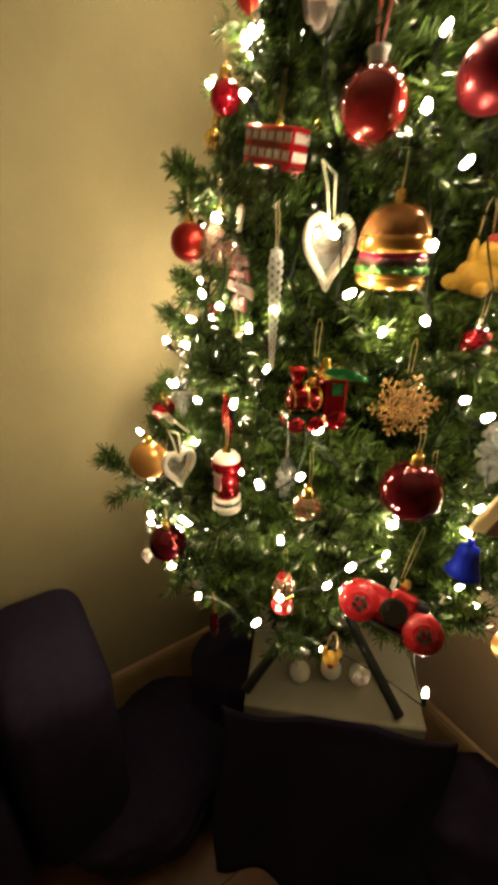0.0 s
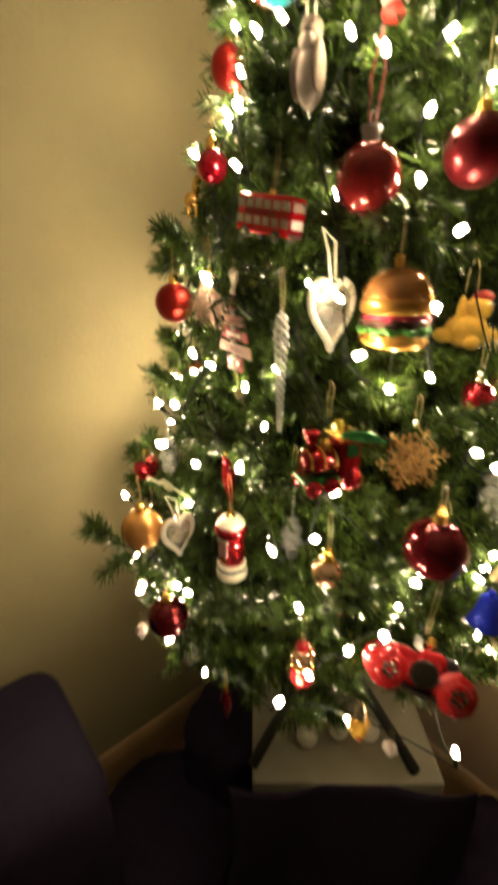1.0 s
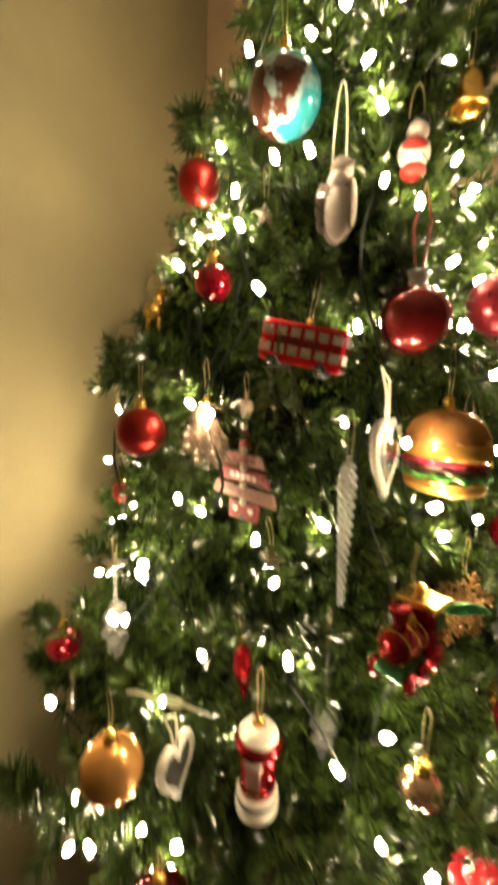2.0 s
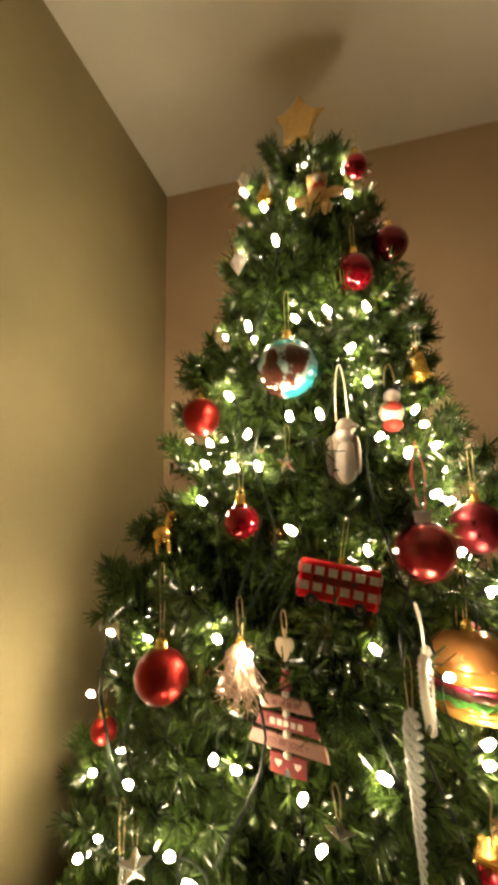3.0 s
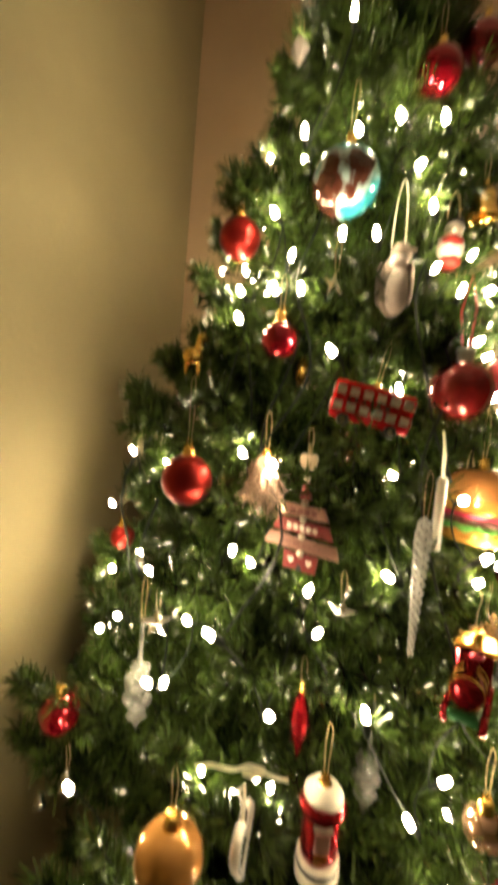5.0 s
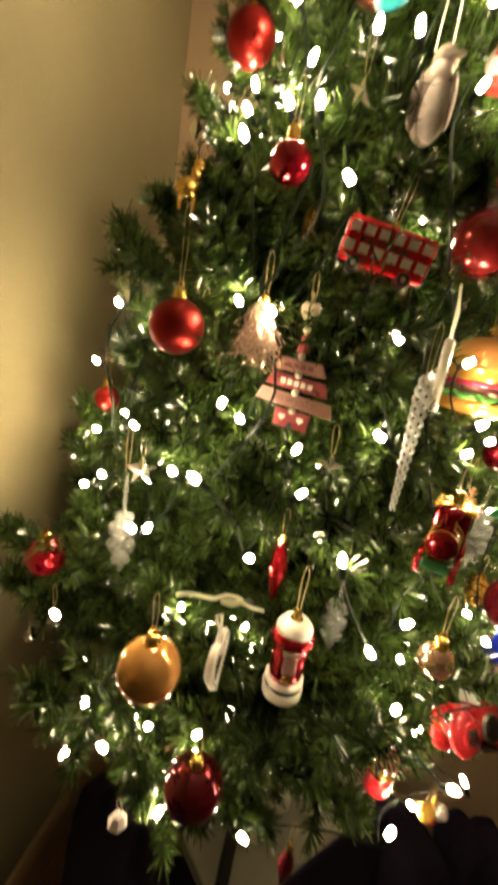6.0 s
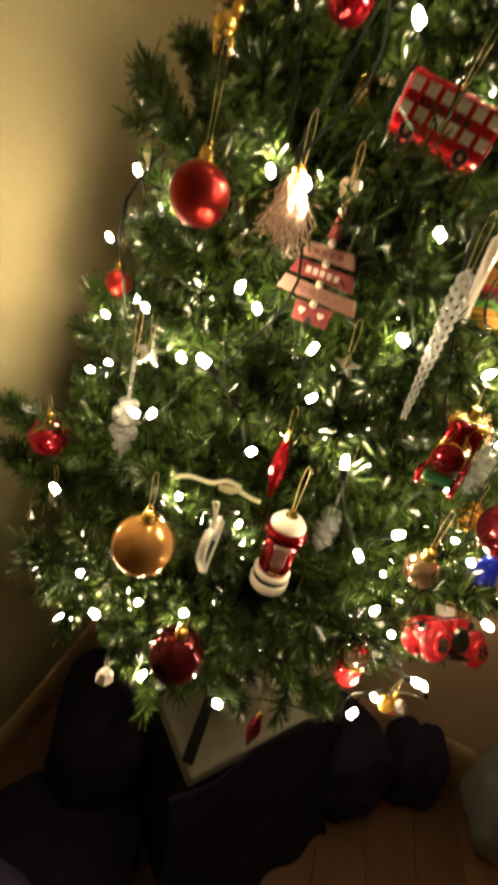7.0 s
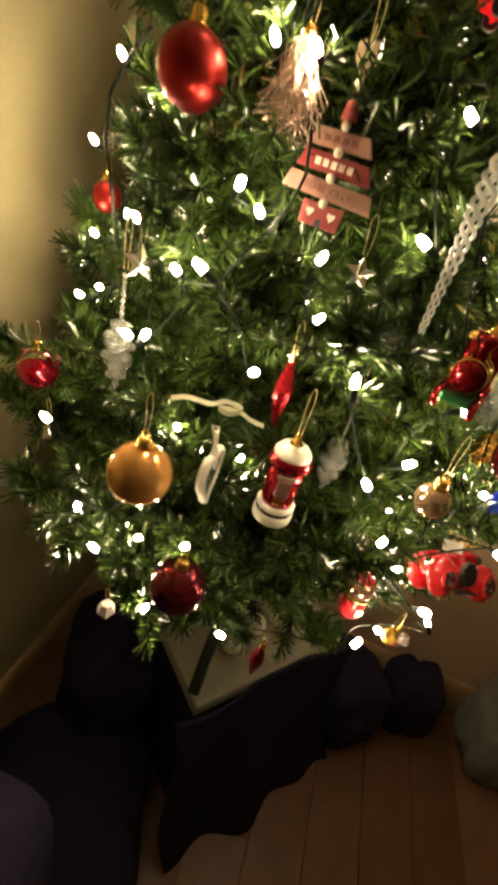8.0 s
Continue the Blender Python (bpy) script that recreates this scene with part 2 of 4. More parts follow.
def branch(a, z, r, lift):
    """One hinged branch: a bent stem with side twigs, all set with needles. Its foot is at the trunk."""
    starts, ends, bm = [], [], bmesh.new()
    pts = []
    n = 7
    sway = rng.normal(0, 0.06)
    for i in range(n):
        s = i / (n - 1)
        ang = a + sway * s
        pts.append(np.array((r * s * math.cos(ang), r * s * math.sin(ang), z - 0.44 + r * (lift * s + 0.22 * s * s - 0.10 * math.sin(math.pi * s)))))
    # stem ends where it would cover a hung thing from a viewpoint
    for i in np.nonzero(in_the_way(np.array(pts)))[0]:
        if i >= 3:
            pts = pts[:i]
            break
    n = len(pts)
    for i in range(2 if r > 0.12 else 1, n - 1):
        starts.append(pts[i])
        ends.append(pts[i + 1])
    tube(pts, 0.0022, 5, bm, r_end=0.0012)
    axis = pts[-1] - pts[0]
    axis /= np.linalg.norm(axis)
    flat = np.cross(axis, (0, 0, 1))
    flat /= np.linalg.norm(flat)
    up = np.cross(flat, axis)
    count = max(3, int(r / 0.042)) if r > 0.07 else 1
    for k in range(count):
        s = 0.28 + 0.68 * (k + rng.uniform(0, 0.6)) / count
        i = min(int(s * (n - 1)), n - 2)
        w = s * (n - 1) - i
        p = pts[i] * (1 - w) + pts[i + 1] * w
        for sgn in (-1, 1):
            if rng.random() < 0.12:
                continue
            L = rng.uniform(0.05, 0.095) * (1.15 - 0.4 * s) * min(1, 0.6 + r * 1.4)
            way = axis * rng.uniform(0.5, 0.9) + flat * sgn * rng.uniform(0.55, 1.0) + up * rng.normal(0.12, 0.38)
            way /= np.linalg.norm(way)
            q = p + way * L
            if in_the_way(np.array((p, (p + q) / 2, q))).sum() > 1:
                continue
            starts.append(p)
            ends.append(q)
            tube((p, q), 0.0012, 3, bm)
    # a bushy tuft of short upturned twigs closes the end
    for k in range(4):
        way = axis * 0.8 + flat * (k - 1.5) * 0.45 + flat * rng.normal(0, 0.15) + up * rng.uniform(0.1, 0.9)
        way /= np.linalg.norm(way)
        starts.append(pts[-1] - axis * 0.010)
        ends.append(pts[-1] + way * rng.uniform(0.018, 0.034) * (1 if r > 0.07 else 0.6))
    V, F = needles(starts, ends)
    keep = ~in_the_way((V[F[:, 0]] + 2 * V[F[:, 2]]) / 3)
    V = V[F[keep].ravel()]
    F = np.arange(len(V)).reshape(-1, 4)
    bm_me = bpy.data.meshes.new("tmp")
    bm.to_mesh(bm_me)
    bm.free()
    sv = np.empty(len(bm_me.vertices) * 3)
    bm_me.vertices.foreach_get("co", sv)
    sf = [tuple(p.vertices) for p in bm_me.polygons]
    bpy.data.meshes.remove(bm_me)
    sv = sv.reshape(-1, 3)
    # keep clear of the two walls
    V = np.concatenate((V, sv))
    V[:, 0] = np.maximum(V[:, 0], 0.006 - AX)
    V[:, 1] = np.minimum(V[:, 1], -0.006 - AY)
    me = bpy.data.meshes.new("branch")
    nb = len(F) * 4
    me.from_pydata(V.tolist(), [], F.tolist() + [tuple(i + nb for i in f) for f in sf])
    me.materials.append(NEEDLE)
    me.materials.append(STEM)
    idx = np.zeros(len(me.polygons), dtype=np.int32)
    idx[len(F):] = 1
    me.polygons.foreach_set("material_index", idx)
    ob = new("branch", me)
    ob.parent = tree
    return ob


part("trunk", tube([(0, 0, 0.04), (0, 0, 0.8), (0.002, 0.0, 1.66)], 0.014, 10, r_end=0.006), STEM, tree, "dark green steel pole")
# folding steel feet of the tree on the box
for k in range(4):
    a = math.radians(-88 + 90 * k)
    c, s = math.cos(a), math.sin(a)
    part("stand_leg", tube([(0.012 * c, 0.012 * s, 0.20), (0.10 * c, 0.10 * s, 0.115), (0.222 * c, 0.222 * s, 0.012)], 0.011, 8), STAND, tree, "black steel folding foot")
part("stand_collar", lathe([(0, 0.05), (0.024, 0.05), (0.026, 0.10), (0.024, 0.22), (0, 0.22)], 16), STAND, tree)

# ---- lights on the tree ----
STRAND_A = ((0.285, -0.333, 1.785), (0.327, -0.345, 2.054), (0.322, -0.373, 1.908), (0.347, -0.378, 1.754), (0.372, -0.394, 1.976), (0.358, -0.462, 1.737), (0.409, -0.502, 1.835), (0.422, -0.422, 1.947), (0.422, -0.434, 1.753), (0.440, -0.392, 2.044), (0.471, -0.472, 1.740), (0.521, -0.453, 1.746), (0.504, -0.356, 2.046), (0.510, -0.353, 2.001))
STRAND_B = ((0.246, -0.404, 1.589), (0.290, -0.438, 1.578), (0.292, -0.459, 1.544), (0.334, -0.479, 1.633), (0.348, -0.505, 1.533), (0.362, -0.496, 1.576), (0.380, -0.515, 1.532), (0.421, -0.521, 1.589), (0.457, -0.519, 1.589), (0.495, -0.474, 1.683), (0.515, -0.482, 1.633), (0.523, -0.489, 1.563), (0.555, -0.474, 1.543), (0.593, -0.426, 1.557), (0.578, -0.382, 1.616))
STRAND_C = ((0.122, -0.458, 1.238), (0.151, -0.460, 1.319), (0.188, -0.420, 1.301), (0.316, -0.537, 1.492), (0.335, -0.541, 1.341), (0.341, -0.573, 1.238), (0.358, -0.553, 1.221), (0.376, -0.566, 1.335), (0.425, -0.556, 1.457), (0.504, -0.561, 1.234), (0.503, -0.508, 1.329), (0.501, -0.467, 1.428), (0.568, -0.538, 1.317), (0.595, -0.536, 1.260), (0.605, -0.485, 1.218), (0.603, -0.466, 1.427), (0.586, -0.435, 1.495), (0.640, -0.471, 1.307), (0.635, -0.453, 1.232), (0.636, -0.437, 1.381), (0.612, -0.373, 1.487))
STRAND_D = ((0.127, -0.455, 1.140), (0.172, -0.460, 1.174), (0.154, -0.478, 1.083), (0.141, -0.500, 1.073), (0.228, -0.537, 1.183), (0.264, -0.595, 1.083), (0.284, -0.598, 1.090), (0.300, -0.583, 1.156), (0.344, -0.635, 1.175), (0.404, -0.619, 1.100), (0.423, -0.545, 1.198), (0.436, -0.521, 1.140), (0.492, -0.613, 1.119), (0.541, -0.603, 1.022), (0.575, -0.565, 1.040), (0.598, -0.566, 1.113), (0.680, -0.508, 1.009), (0.695, -0.445, 1.157), (0.709, -0.417, 1.135))
STRAND_E = ((0.205, -0.640, 0.981), (0.254, -0.650, 0.888), (0.332, -0.590, 0.998), (0.402, -0.542, 0.959), (0.582, -0.596, 0.958), (0.638, -0.639, 0.930), (0.626, -0.548, 0.892), (0.691, -0.586, 0.990), (0.621, -0.420, 0.885), (0.705, -0.375, 0.959), (0.684, -0.295, 0.926))
STRAND_F = ((0.287, -0.662, 0.849), (0.225, -0.640, 0.787), (0.318, -0.613, 0.840), (0.358, -0.656, 0.779), (0.383, -0.631, 0.876), (0.455, -0.655, 0.789), (0.597, -0.643, 0.853), (0.643, -0.558, 0.795), (0.744, -0.452, 0.739))
STRANDS = (STRAND_A, STRAND_B, STRAND_C, STRAND_D, STRAND_E, STRAND_F)


def bulb_mesh():
    bm = lathe([(0, 0.0085), (0.0017, 0.0079), (0.0030, 0.0060), (0.0036, 0.0028), (0.0037, -0.001), (0.0034, -0.0035), (0, -0.004)], 10)
    me = bpy.data.meshes.new("bulb")
    bm.to_mesh(me)
    bm.free()
    me.materials.append(BULB)
    for p in me.polygons:
        p.use_smooth = True
    return me


def socket_mesh():
    bm = lathe([(0, -0.016), (0.003, -0.016), (0.0036, -0.004), (0, -0.0038)], 8)
    me = bpy.data.meshes.new("socket")
    bm.to_mesh(me)
    bm.free()
    me.materials.append(CABLE)
    return me


BULB_ME, SOCKET_ME = bulb_mesh(), socket_mesh()
INNER = set()
for spots in STRANDS:
    top = max(s[2] for s in spots)
    low = min(s[2] for s in spots)
    string = thing("string_lights", (AX, AY, low), "warm white led bulbs on thin dark green cable", "string lights", "light strings on the tree")
    # unseen bulbs added round the back of the tree to brighten the walls
    hidden = []
    for k in range(15 if 1.4 < low < 1.7 else 12 if 1.1 < low < 1.4 else 10):
        a = math.radians(-12 + 14 * k)
        zz = low + (top - low) * (k % 3) / 2
        rr = (0.8 if low > 1.4 or k < 9 else 0.6) * reach(zz)
        hidden.append((AX + min(rr, AX - 0.03) * math.cos(a), AY + min(rr, -AY - 0.03) * math.sin(a), zz))
    line = []
    for p in list(spots) + hidden:
        q = Vector(p) - Vector((AX, AY, low))
        way = Vector((q.x, q.y, 0)).normalized() * 0.6 + Vector((rng.normal(0, 0.5), rng.normal(0, 0.5), 0.5))
        if p in hidden:
            way.z -= 0.6
        elif p[0] < 0.18:
            way = Vector((0.05, -0.6, 0.3))  # bulbs by the side wall are turned to the room
        rot = way.to_track_quat("Z", "Y").to_matrix().to_4x4()
        b = new("bulb", BULB_ME)
        if p in hidden:
            INNER.add(b.name)
        b.parent = string
        b.matrix_basis = Matrix.Translation(q) @ rot
        c = new("socket", SOCKET_ME)
        c.parent = b
        line.append((q, q - way.normalized() * 0.016))
    pts = []
    for (q0, a), (q1, b) in zip(line, line[1:]):
        mid = (a + b) / 2
        mid.x *= 0.90
        mid.y *= 0.90
        mid.z -= 0.1 * (a - b).length
        for i in range(8):
            s = i / 8
            pts.append((1 - s) ** 2 * a + 2 * s * (1 - s) * mid + s * s * b)
    part("cable", tube(pts, 0.0012, 5), CABLE, string)
    if spots is STRAND_C:
        # slack run of cable that hangs free beside the wall
        slack = [(0.184, -0.465, 1.345), (0.160, -0.465, 1.315), (0.144, -0.465, 1.286), (0.140, -0.465, 1.242), (0.153, -0.465, 1.195), (0.157, -0.46, 1.149), (0.17, -0.45, 1.10)]
        part("cable", tube([(x - AX, y - AY, h - low) for x, y, h in slack], 0.0021, 6), CABLE, string)
        part("cable", tube([(x - AX, y - AY, h - low) for x, y, h in ((0.205, -0.48, 1.26), (0.190, -0.485, 1.21), (0.180, -0.485, 1.17), (0.20, -0.47, 1.12))], 0.0021, 6), CABLE, string)
    if spots in (STRAND_B, STRAND_C):
        # leads that drop down over the branches from tier to tier
        for deg in (-104, -62):
            drop = []
            for i in range(14):
                h = top - 0.02 - (0.30 + 0.04 * math.sin(deg)) * i / 13
                a = math.radians(deg + 5 * math.sin(i * 0.55 + deg))
                rr = reach(h) * 0.80 + 0.012 * math.sin(i * 0.9 + deg)
                drop.append((rr * math.cos(a), rr * math.sin(a), h - low))
            part("cable", tube(drop, 0.0015, 5), CABLE, string)

# ---- under the tree ----
BOX_TURN = 48.4
box_m = pose(0.454, -0.556, 0, 0, 0, BOX_TURN)
box = thing("storage_box", (0.454, -0.556, 0), "low box with a pale worn top carrying the tree stand", "box", turn=BOX_TURN)
part("lid", block(-0.004, -0.004, 0.405, 0.364, 0.344, 0.44, 0.006), BOXTOP, box, "pale grey-cream lid")
part("body", block(0.006, 0.006, 0, 0.354, 0.334, 0.404, 0.004), CLOTH, box, "dark box body")


def drape(name, rows, cols, shape, label, category, material):
    """A hanging cloth with some thickness, from a function of two numbers in 0..1."""
    bm = bmesh.new()
    grid = [[bm.verts.new(shape(u / cols, v / rows)) for u in range(cols + 1)] for v in range(rows + 1)]
    for v in range(rows):
        for u in range(cols):
            bm.faces.new((grid[v][u], grid[v][u + 1], grid[v + 1][u + 1], grid[v + 1][u]))
    bmesh.ops.recalc_face_normals(bm, faces=bm.faces)
    geom = bmesh.ops.solidify(bm, geom=bm.faces[:], thickness=0.004)
    ob = part(name, bm, material, None, "", True)
    return tagged(ob, label, category)


def front_cloth(u, v):
    out = 0.012 + 0.10 * v ** 1.6 + 0.013 * v * math.sin(u * 17 + 1.0) + 0.012 * math.sin(u * 9 + v * 4)
    p = box_m @ Vector((-0.05 + 0.47 * u + 0.01 * math.sin(v * 7), -max(0.009, out), 0.436 - 0.43 * v - 0.03 * max(0, u - 0.85)))
    return p


drape("draped_cloth", 26, 60, front_cloth, "black-navy cloth draped down the front of the box", "cloth", CLOTH)


def lump(name, where, size, label, category, seed, material=CLOTH, turn=0, power=2.6):
    """A soft rounded bag or cushion that sags to the floor."""
    bm = bmesh.new()
    bmesh.ops.create_icosphere(bm, subdivisions=5, radius=1)
    for v in bm.verts:
        c = v.co.copy()
        k = (abs(c.x) ** power + abs(c.y) ** power + abs(c.z) ** power) ** (-1 / power)
        c *= k
        n = noise.noise(c * 1.6 + Vector((seed, 0, 0))) * 0.16 + noise.noise(c * 4.5 + Vector((0, seed, 0))) * 0.05
        c *= 1 + n
        v.co = Vector((c.x * size[0] / 2, c.y * size[1] / 2, max(0, (c.z + 1) / 2 * size[2])))
    ob = part(name, bm, material, None, "", True)
    ob.matrix_basis = pose(*where, 0, 0, turn)
    return tagged(ob, label, category)


lump("cloth_bag", (0.22, -0.42, 0), (0.24, 0.30, 0.36), "slumped black cloth bag between box and wall", "bag", 3.1, turn=20)
# low black form put in to cover the floor beside the box
lump("cloth_bag", (0.26, -0.70, 0), (0.36, 0.44, 0.17), "low slumped black form beside the box", "bag", 7.7, turn=12)

lump("cloth_bag", (0.80, -0.18, 0), (0.22, 0.26, 0.25), "black bag standing behind the box corner", "bag", 15.2, turn=40)
lump("cloth_bag", (1.00, -0.11, 0), (0.15, 0.17, 0.24), "small black bag against the tan wall", "bag", 21.5, turn=8)

# dark upholstered chair against the side wall
chair = thing("armchair", (0.17, -1.25, 0), "dark navy upholstered armchair against the wall", "armchair")
part("armrest", block(-0.15, 0.26, 0.06, 0.19, 0.47, 0.575, 0.06, segments=4), CLOTH, chair, smooth=True)
part("armrest", block(-0.15, -0.47, 0.06, 0.18, -0.30, 0.60, 0.05, segments=4), CLOTH, chair, smooth=True)
part("seat", block(-0.15, -0.29, 0.06, 0.20, 0.25, 0.42, 0.04, segments=4), CLOTH, chair, smooth=True)
part("backrest", block(-0.155, -0.29, 0.43, -0.03, 0.25, 0.80, 0.05, segments=4), CLOTH, chair, smooth=True)
for sx, sy in ((-0.12, -0.43), (0.14, -0.43), (-0.12, 0.43), (0.14, 0.43)):
    part("foot", lathe([(0, 0), (0.018, 0), (0.024, 0.062), (0, 0.062)], 12, m=Matrix.Translation((sx, sy, 0))), BLACK, chair)

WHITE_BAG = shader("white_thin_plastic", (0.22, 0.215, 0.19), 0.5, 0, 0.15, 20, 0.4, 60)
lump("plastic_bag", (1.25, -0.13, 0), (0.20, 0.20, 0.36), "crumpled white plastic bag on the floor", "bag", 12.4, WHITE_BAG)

PEARL = shader("white_pearl_ball", (0.80, 0.76, 0.62), 0.4, 0, 0.06, 60)
for x, y in ((0.472, -0.427), (0.504, -0.365), (0.548, -0.322)):
    o = thing("pearl_ball", (x, y, 0.440), "matt pearl-white ball resting on the box lid", "ball", "white balls on the box")
    part("ball", lathe([(r, q + 0.0225) for r, q in ball_profile(0.0225, 14)], 24), PEARL, o, smooth=True)

# ---- ornaments ----


def loop(parent, height, spread=0.005, r=0.00042, mat=TWINE, base=0.0, name="hanging_loop"):
    pts = []
    for i in range(21):
        a = math.pi * i / 20
        s = math.sin(a)
        pts.append((-spread * math.cos(a) * (0.35 + 0.65 * s), 0.0012 * math.sin(5 * a), base + height * s ** 0.7))
    return part(name, tube(pts, r, 5), mat, parent)


def bauble(name, where, r, mat, label, cap=GOLD, thread=0.035, group="round baubles", squash=1.0, turn=0):
    o = thing(name, where, label, "bauble", group, turn=turn)
    part("ball", lathe(ball_profile(r, 22, squash), 40), mat, o, smooth=True)
    t = r * squash
    cap_part = part("cap", lathe([(0, t + 0.011), (0.0042, t + 0.0105), (0.0062, t + 0.0095), (0.0066, t + 0.004), (0.0072, t + 0.001), (0.0086, t - 0.0016), (0, t - 0.0018)], 18), cap, o, "crimped metal cap", True)
    ring = [(0.0034 * math.cos(a), 0, t + 0.0135 + 0.0034 * math.sin(a)) for a in (2 * math.pi * i / 12 for i in range(12))]
    part("ring", tube(ring, 0.0006, 5, closed=True), cap, cap_part)
    loop(o, thread, base=t + 0.014)
    return o


SATIN = "satin orange-red bauble with a gold cap"
SHINY = "shiny red glass bauble with a gold cap"
bauble("bauble", (0.277, -0.559, 1.306), 0.0288, RED_SATIN, SATIN, thread=0.075)
bauble("bauble", (0.280, -0.447, 1.617), 0.0275, RED_SATIN, SATIN)
bauble("bauble", (0.127, -0.558, 0.986), 0.0255, RED_GLOSS, "shiny red bauble with a gold cap", thread=0.02)
bauble("bauble", (0.367, -0.548, 1.468), 0.0195, RED_GLOSS, "small shiny red bauble among the branches")
bauble("bauble", (0.508, -0.449, 1.803), 0.0255, RED_GLOSS, SHINY)
bauble("bauble", (0.126, -0.431, 1.182), 0.0185, RED_SATIN, "small satin red bauble near the wall")
bauble("bauble", (0.523, -0.372, 2.036), 0.019, RED_GLOSS, "small shiny red bauble near the treetop")
bauble("bauble", (0.667, -0.396, 1.207), 0.0185, RED_GLOSS, "small red bauble with a silver cap", SILVER)
bauble("bauble", (0.634, -0.418, 1.453), 0.032, DEEP_RED, "large satin dark red bauble", thread=0.06)
bauble("bauble", (0.374, -0.391, 1.994), 0.0145, GOLD, "tiny gold bauble near the treetop")
bauble("bauble", (0.563, -0.391, 1.873), 0.027, MAROON, "shiny maroon bauble with a gold cap")
bauble("bauble", (0.335, -0.674, 0.988), 0.0315, AMBER, "pearly amber-gold bauble with a gold cap", thread=0.04)
bauble("bauble", (0.397, -0.677, 0.867), 0.0305, MAROON, "shiny maroon glass bauble with a gold cap", thread=0.02)
bauble("bauble", (0.696, -0.511, 1.065), 0.0335, MAROON, "large glossy maroon bauble with a gold cap", thread=0.03)
bauble("bauble", (0.609, -0.580, 1.019), 0.0185, ROSE, "small mirrored rose-gold bauble with a gold cap", thread=0.045)
bauble("bauble", (0.785, -0.34, 0.80), 0.022, AMBER, "small amber bauble low on the tree")

# large painted glass bauble with a ribbon
PAINTED = shader("red_painted_glass", (0.27, 0.016, 0.018), 0.16, 0.45, 0.6, 60, coat=0.8)
big = thing("glass_bauble", (0.562, -0.497, 1.431), "large red painted glass bauble with a clear neck and red ribbon", "bauble", "round baubles")
part("ball", lathe(ball_profile(0.0325, 24, 1.02), 44), PAINTED, big, smooth=True)
part("neck", lathe([(0.009, 0.030), (0.0085, 0.038), (0.0105, 0.041), (0.0105, 0.044), (0, 0.044)], 20), WHITE_GLASS, big, "clear glass neck", True)
part("ribbon", tube([(-0.003, 0, 0.042), (-0.008, 0.004, 0.085), (0.0, 0.006, 0.125), (0.007, 0.004, 0.088), (0.003, 0, 0.042)], 0.0014, 6), RED_RIBBON, big, "thin red ribbon")

# globe


def globe_material():
    m = bpy.data.materials.new("painted_globe_glass")
    m.use_nodes = True
    nt = m.node_tree
    b = nt.nodes["Principled BSDF"]
    co = nt.nodes.new("ShaderNodeTexCoord")
    n = nt.nodes.new("ShaderNodeTexNoise")
    n.inputs["Scale"].default_value = 17
    n.inputs["Detail"].default_value = 5
    nt.links.new(co.outputs["Object"], n.inputs["Vector"])
    ramp = nt.nodes.new("ShaderNodeValToRGB")
    ramp.color_ramp.interpolation = "EASE"
    els = ramp.color_ramp.elements
    els[0].position, els[0].color = 0.36, (0.05, 0.42, 0.46, 1)
    els[1].position, els[1].color = 0.45, (0.03, 0.30, 0.36, 1)
    for pos, col in ((0.535, (0.45, 0.62, 0.62, 1)), (0.565, (0.10, 0.035, 0.022, 1)), (0.70, (0.07, 0.02, 0.015, 1))):
        e = els.new(pos)
        e.color = col
    xyz = nt.nodes.new("ShaderNodeSeparateXYZ")
    nt.links.new(co.outputs["Object"], xyz.inputs[0])
    side = nt.nodes.new("ShaderNodeMath")
    side.operation = "MULTIPLY_ADD"
    side.inputs[1].default_value = -2.6
    nt.links.new(xyz.outputs["X"], side.inputs[0])
    nt.links.new(n.outputs["Fac"], side.inputs[2])
    nt.links.new(side.outputs[0], ramp.inputs["Fac"])
    nt.links.new(ramp.outputs["Color"], b.inputs["Base Color"])
    b.inputs["Metallic"].default_value = 0.35
    b.inputs["Roughness"].default_value = 0.12
    b.inputs["Coat Weight"].default_value = 0.8
    return m


globe = thing("globe_bauble", (0.417, -0.492, 1.659), "glass world globe bauble in teal and brown", "bauble", "round baubles", turn=12, lean=14)
part("ball", lathe(ball_profile(0.039, 26), 48), globe_material(), globe, smooth=True)
part("cap", lathe([(0, 0.049), (0.005, 0.048), (0.006, 0.041), (0.008, 0.037), (0, 0.037)], 18), GOLD, globe)
loop(globe, 0.05, base=0.048)

# star on the treetop
WICKER = shader("gold_woven_cane", (0.60, 0.38, 0.13), 0.5, 0.25, 0.3, 120, 0.7, 300)
star = thing("treetop_star", (0.43, -0.335, 2.155), "five-pointed golden woven star on the treetop", "star")
star.matrix_basis = pose(0.427, -0.335, 2.152, 15, 8, -6) @ Matrix.Scale(0.86, 4)
part("star_body", slab([(x, z + 0.03) for x, z in star_outline(0.053, 0.5)], 0.018, bevel=0.005), WICKER, star)
part("star_rim", tube([(x * 1.01, 0, z * 1.01 + 0.03) for x, z in star_outline(0.053, 0.5)], 0.004, 6, closed=True), WICKER, star)
part("clip", tube([(0, 0, -0.09), (0, 0, 0.0)], 0.005, 8), STEM, star)

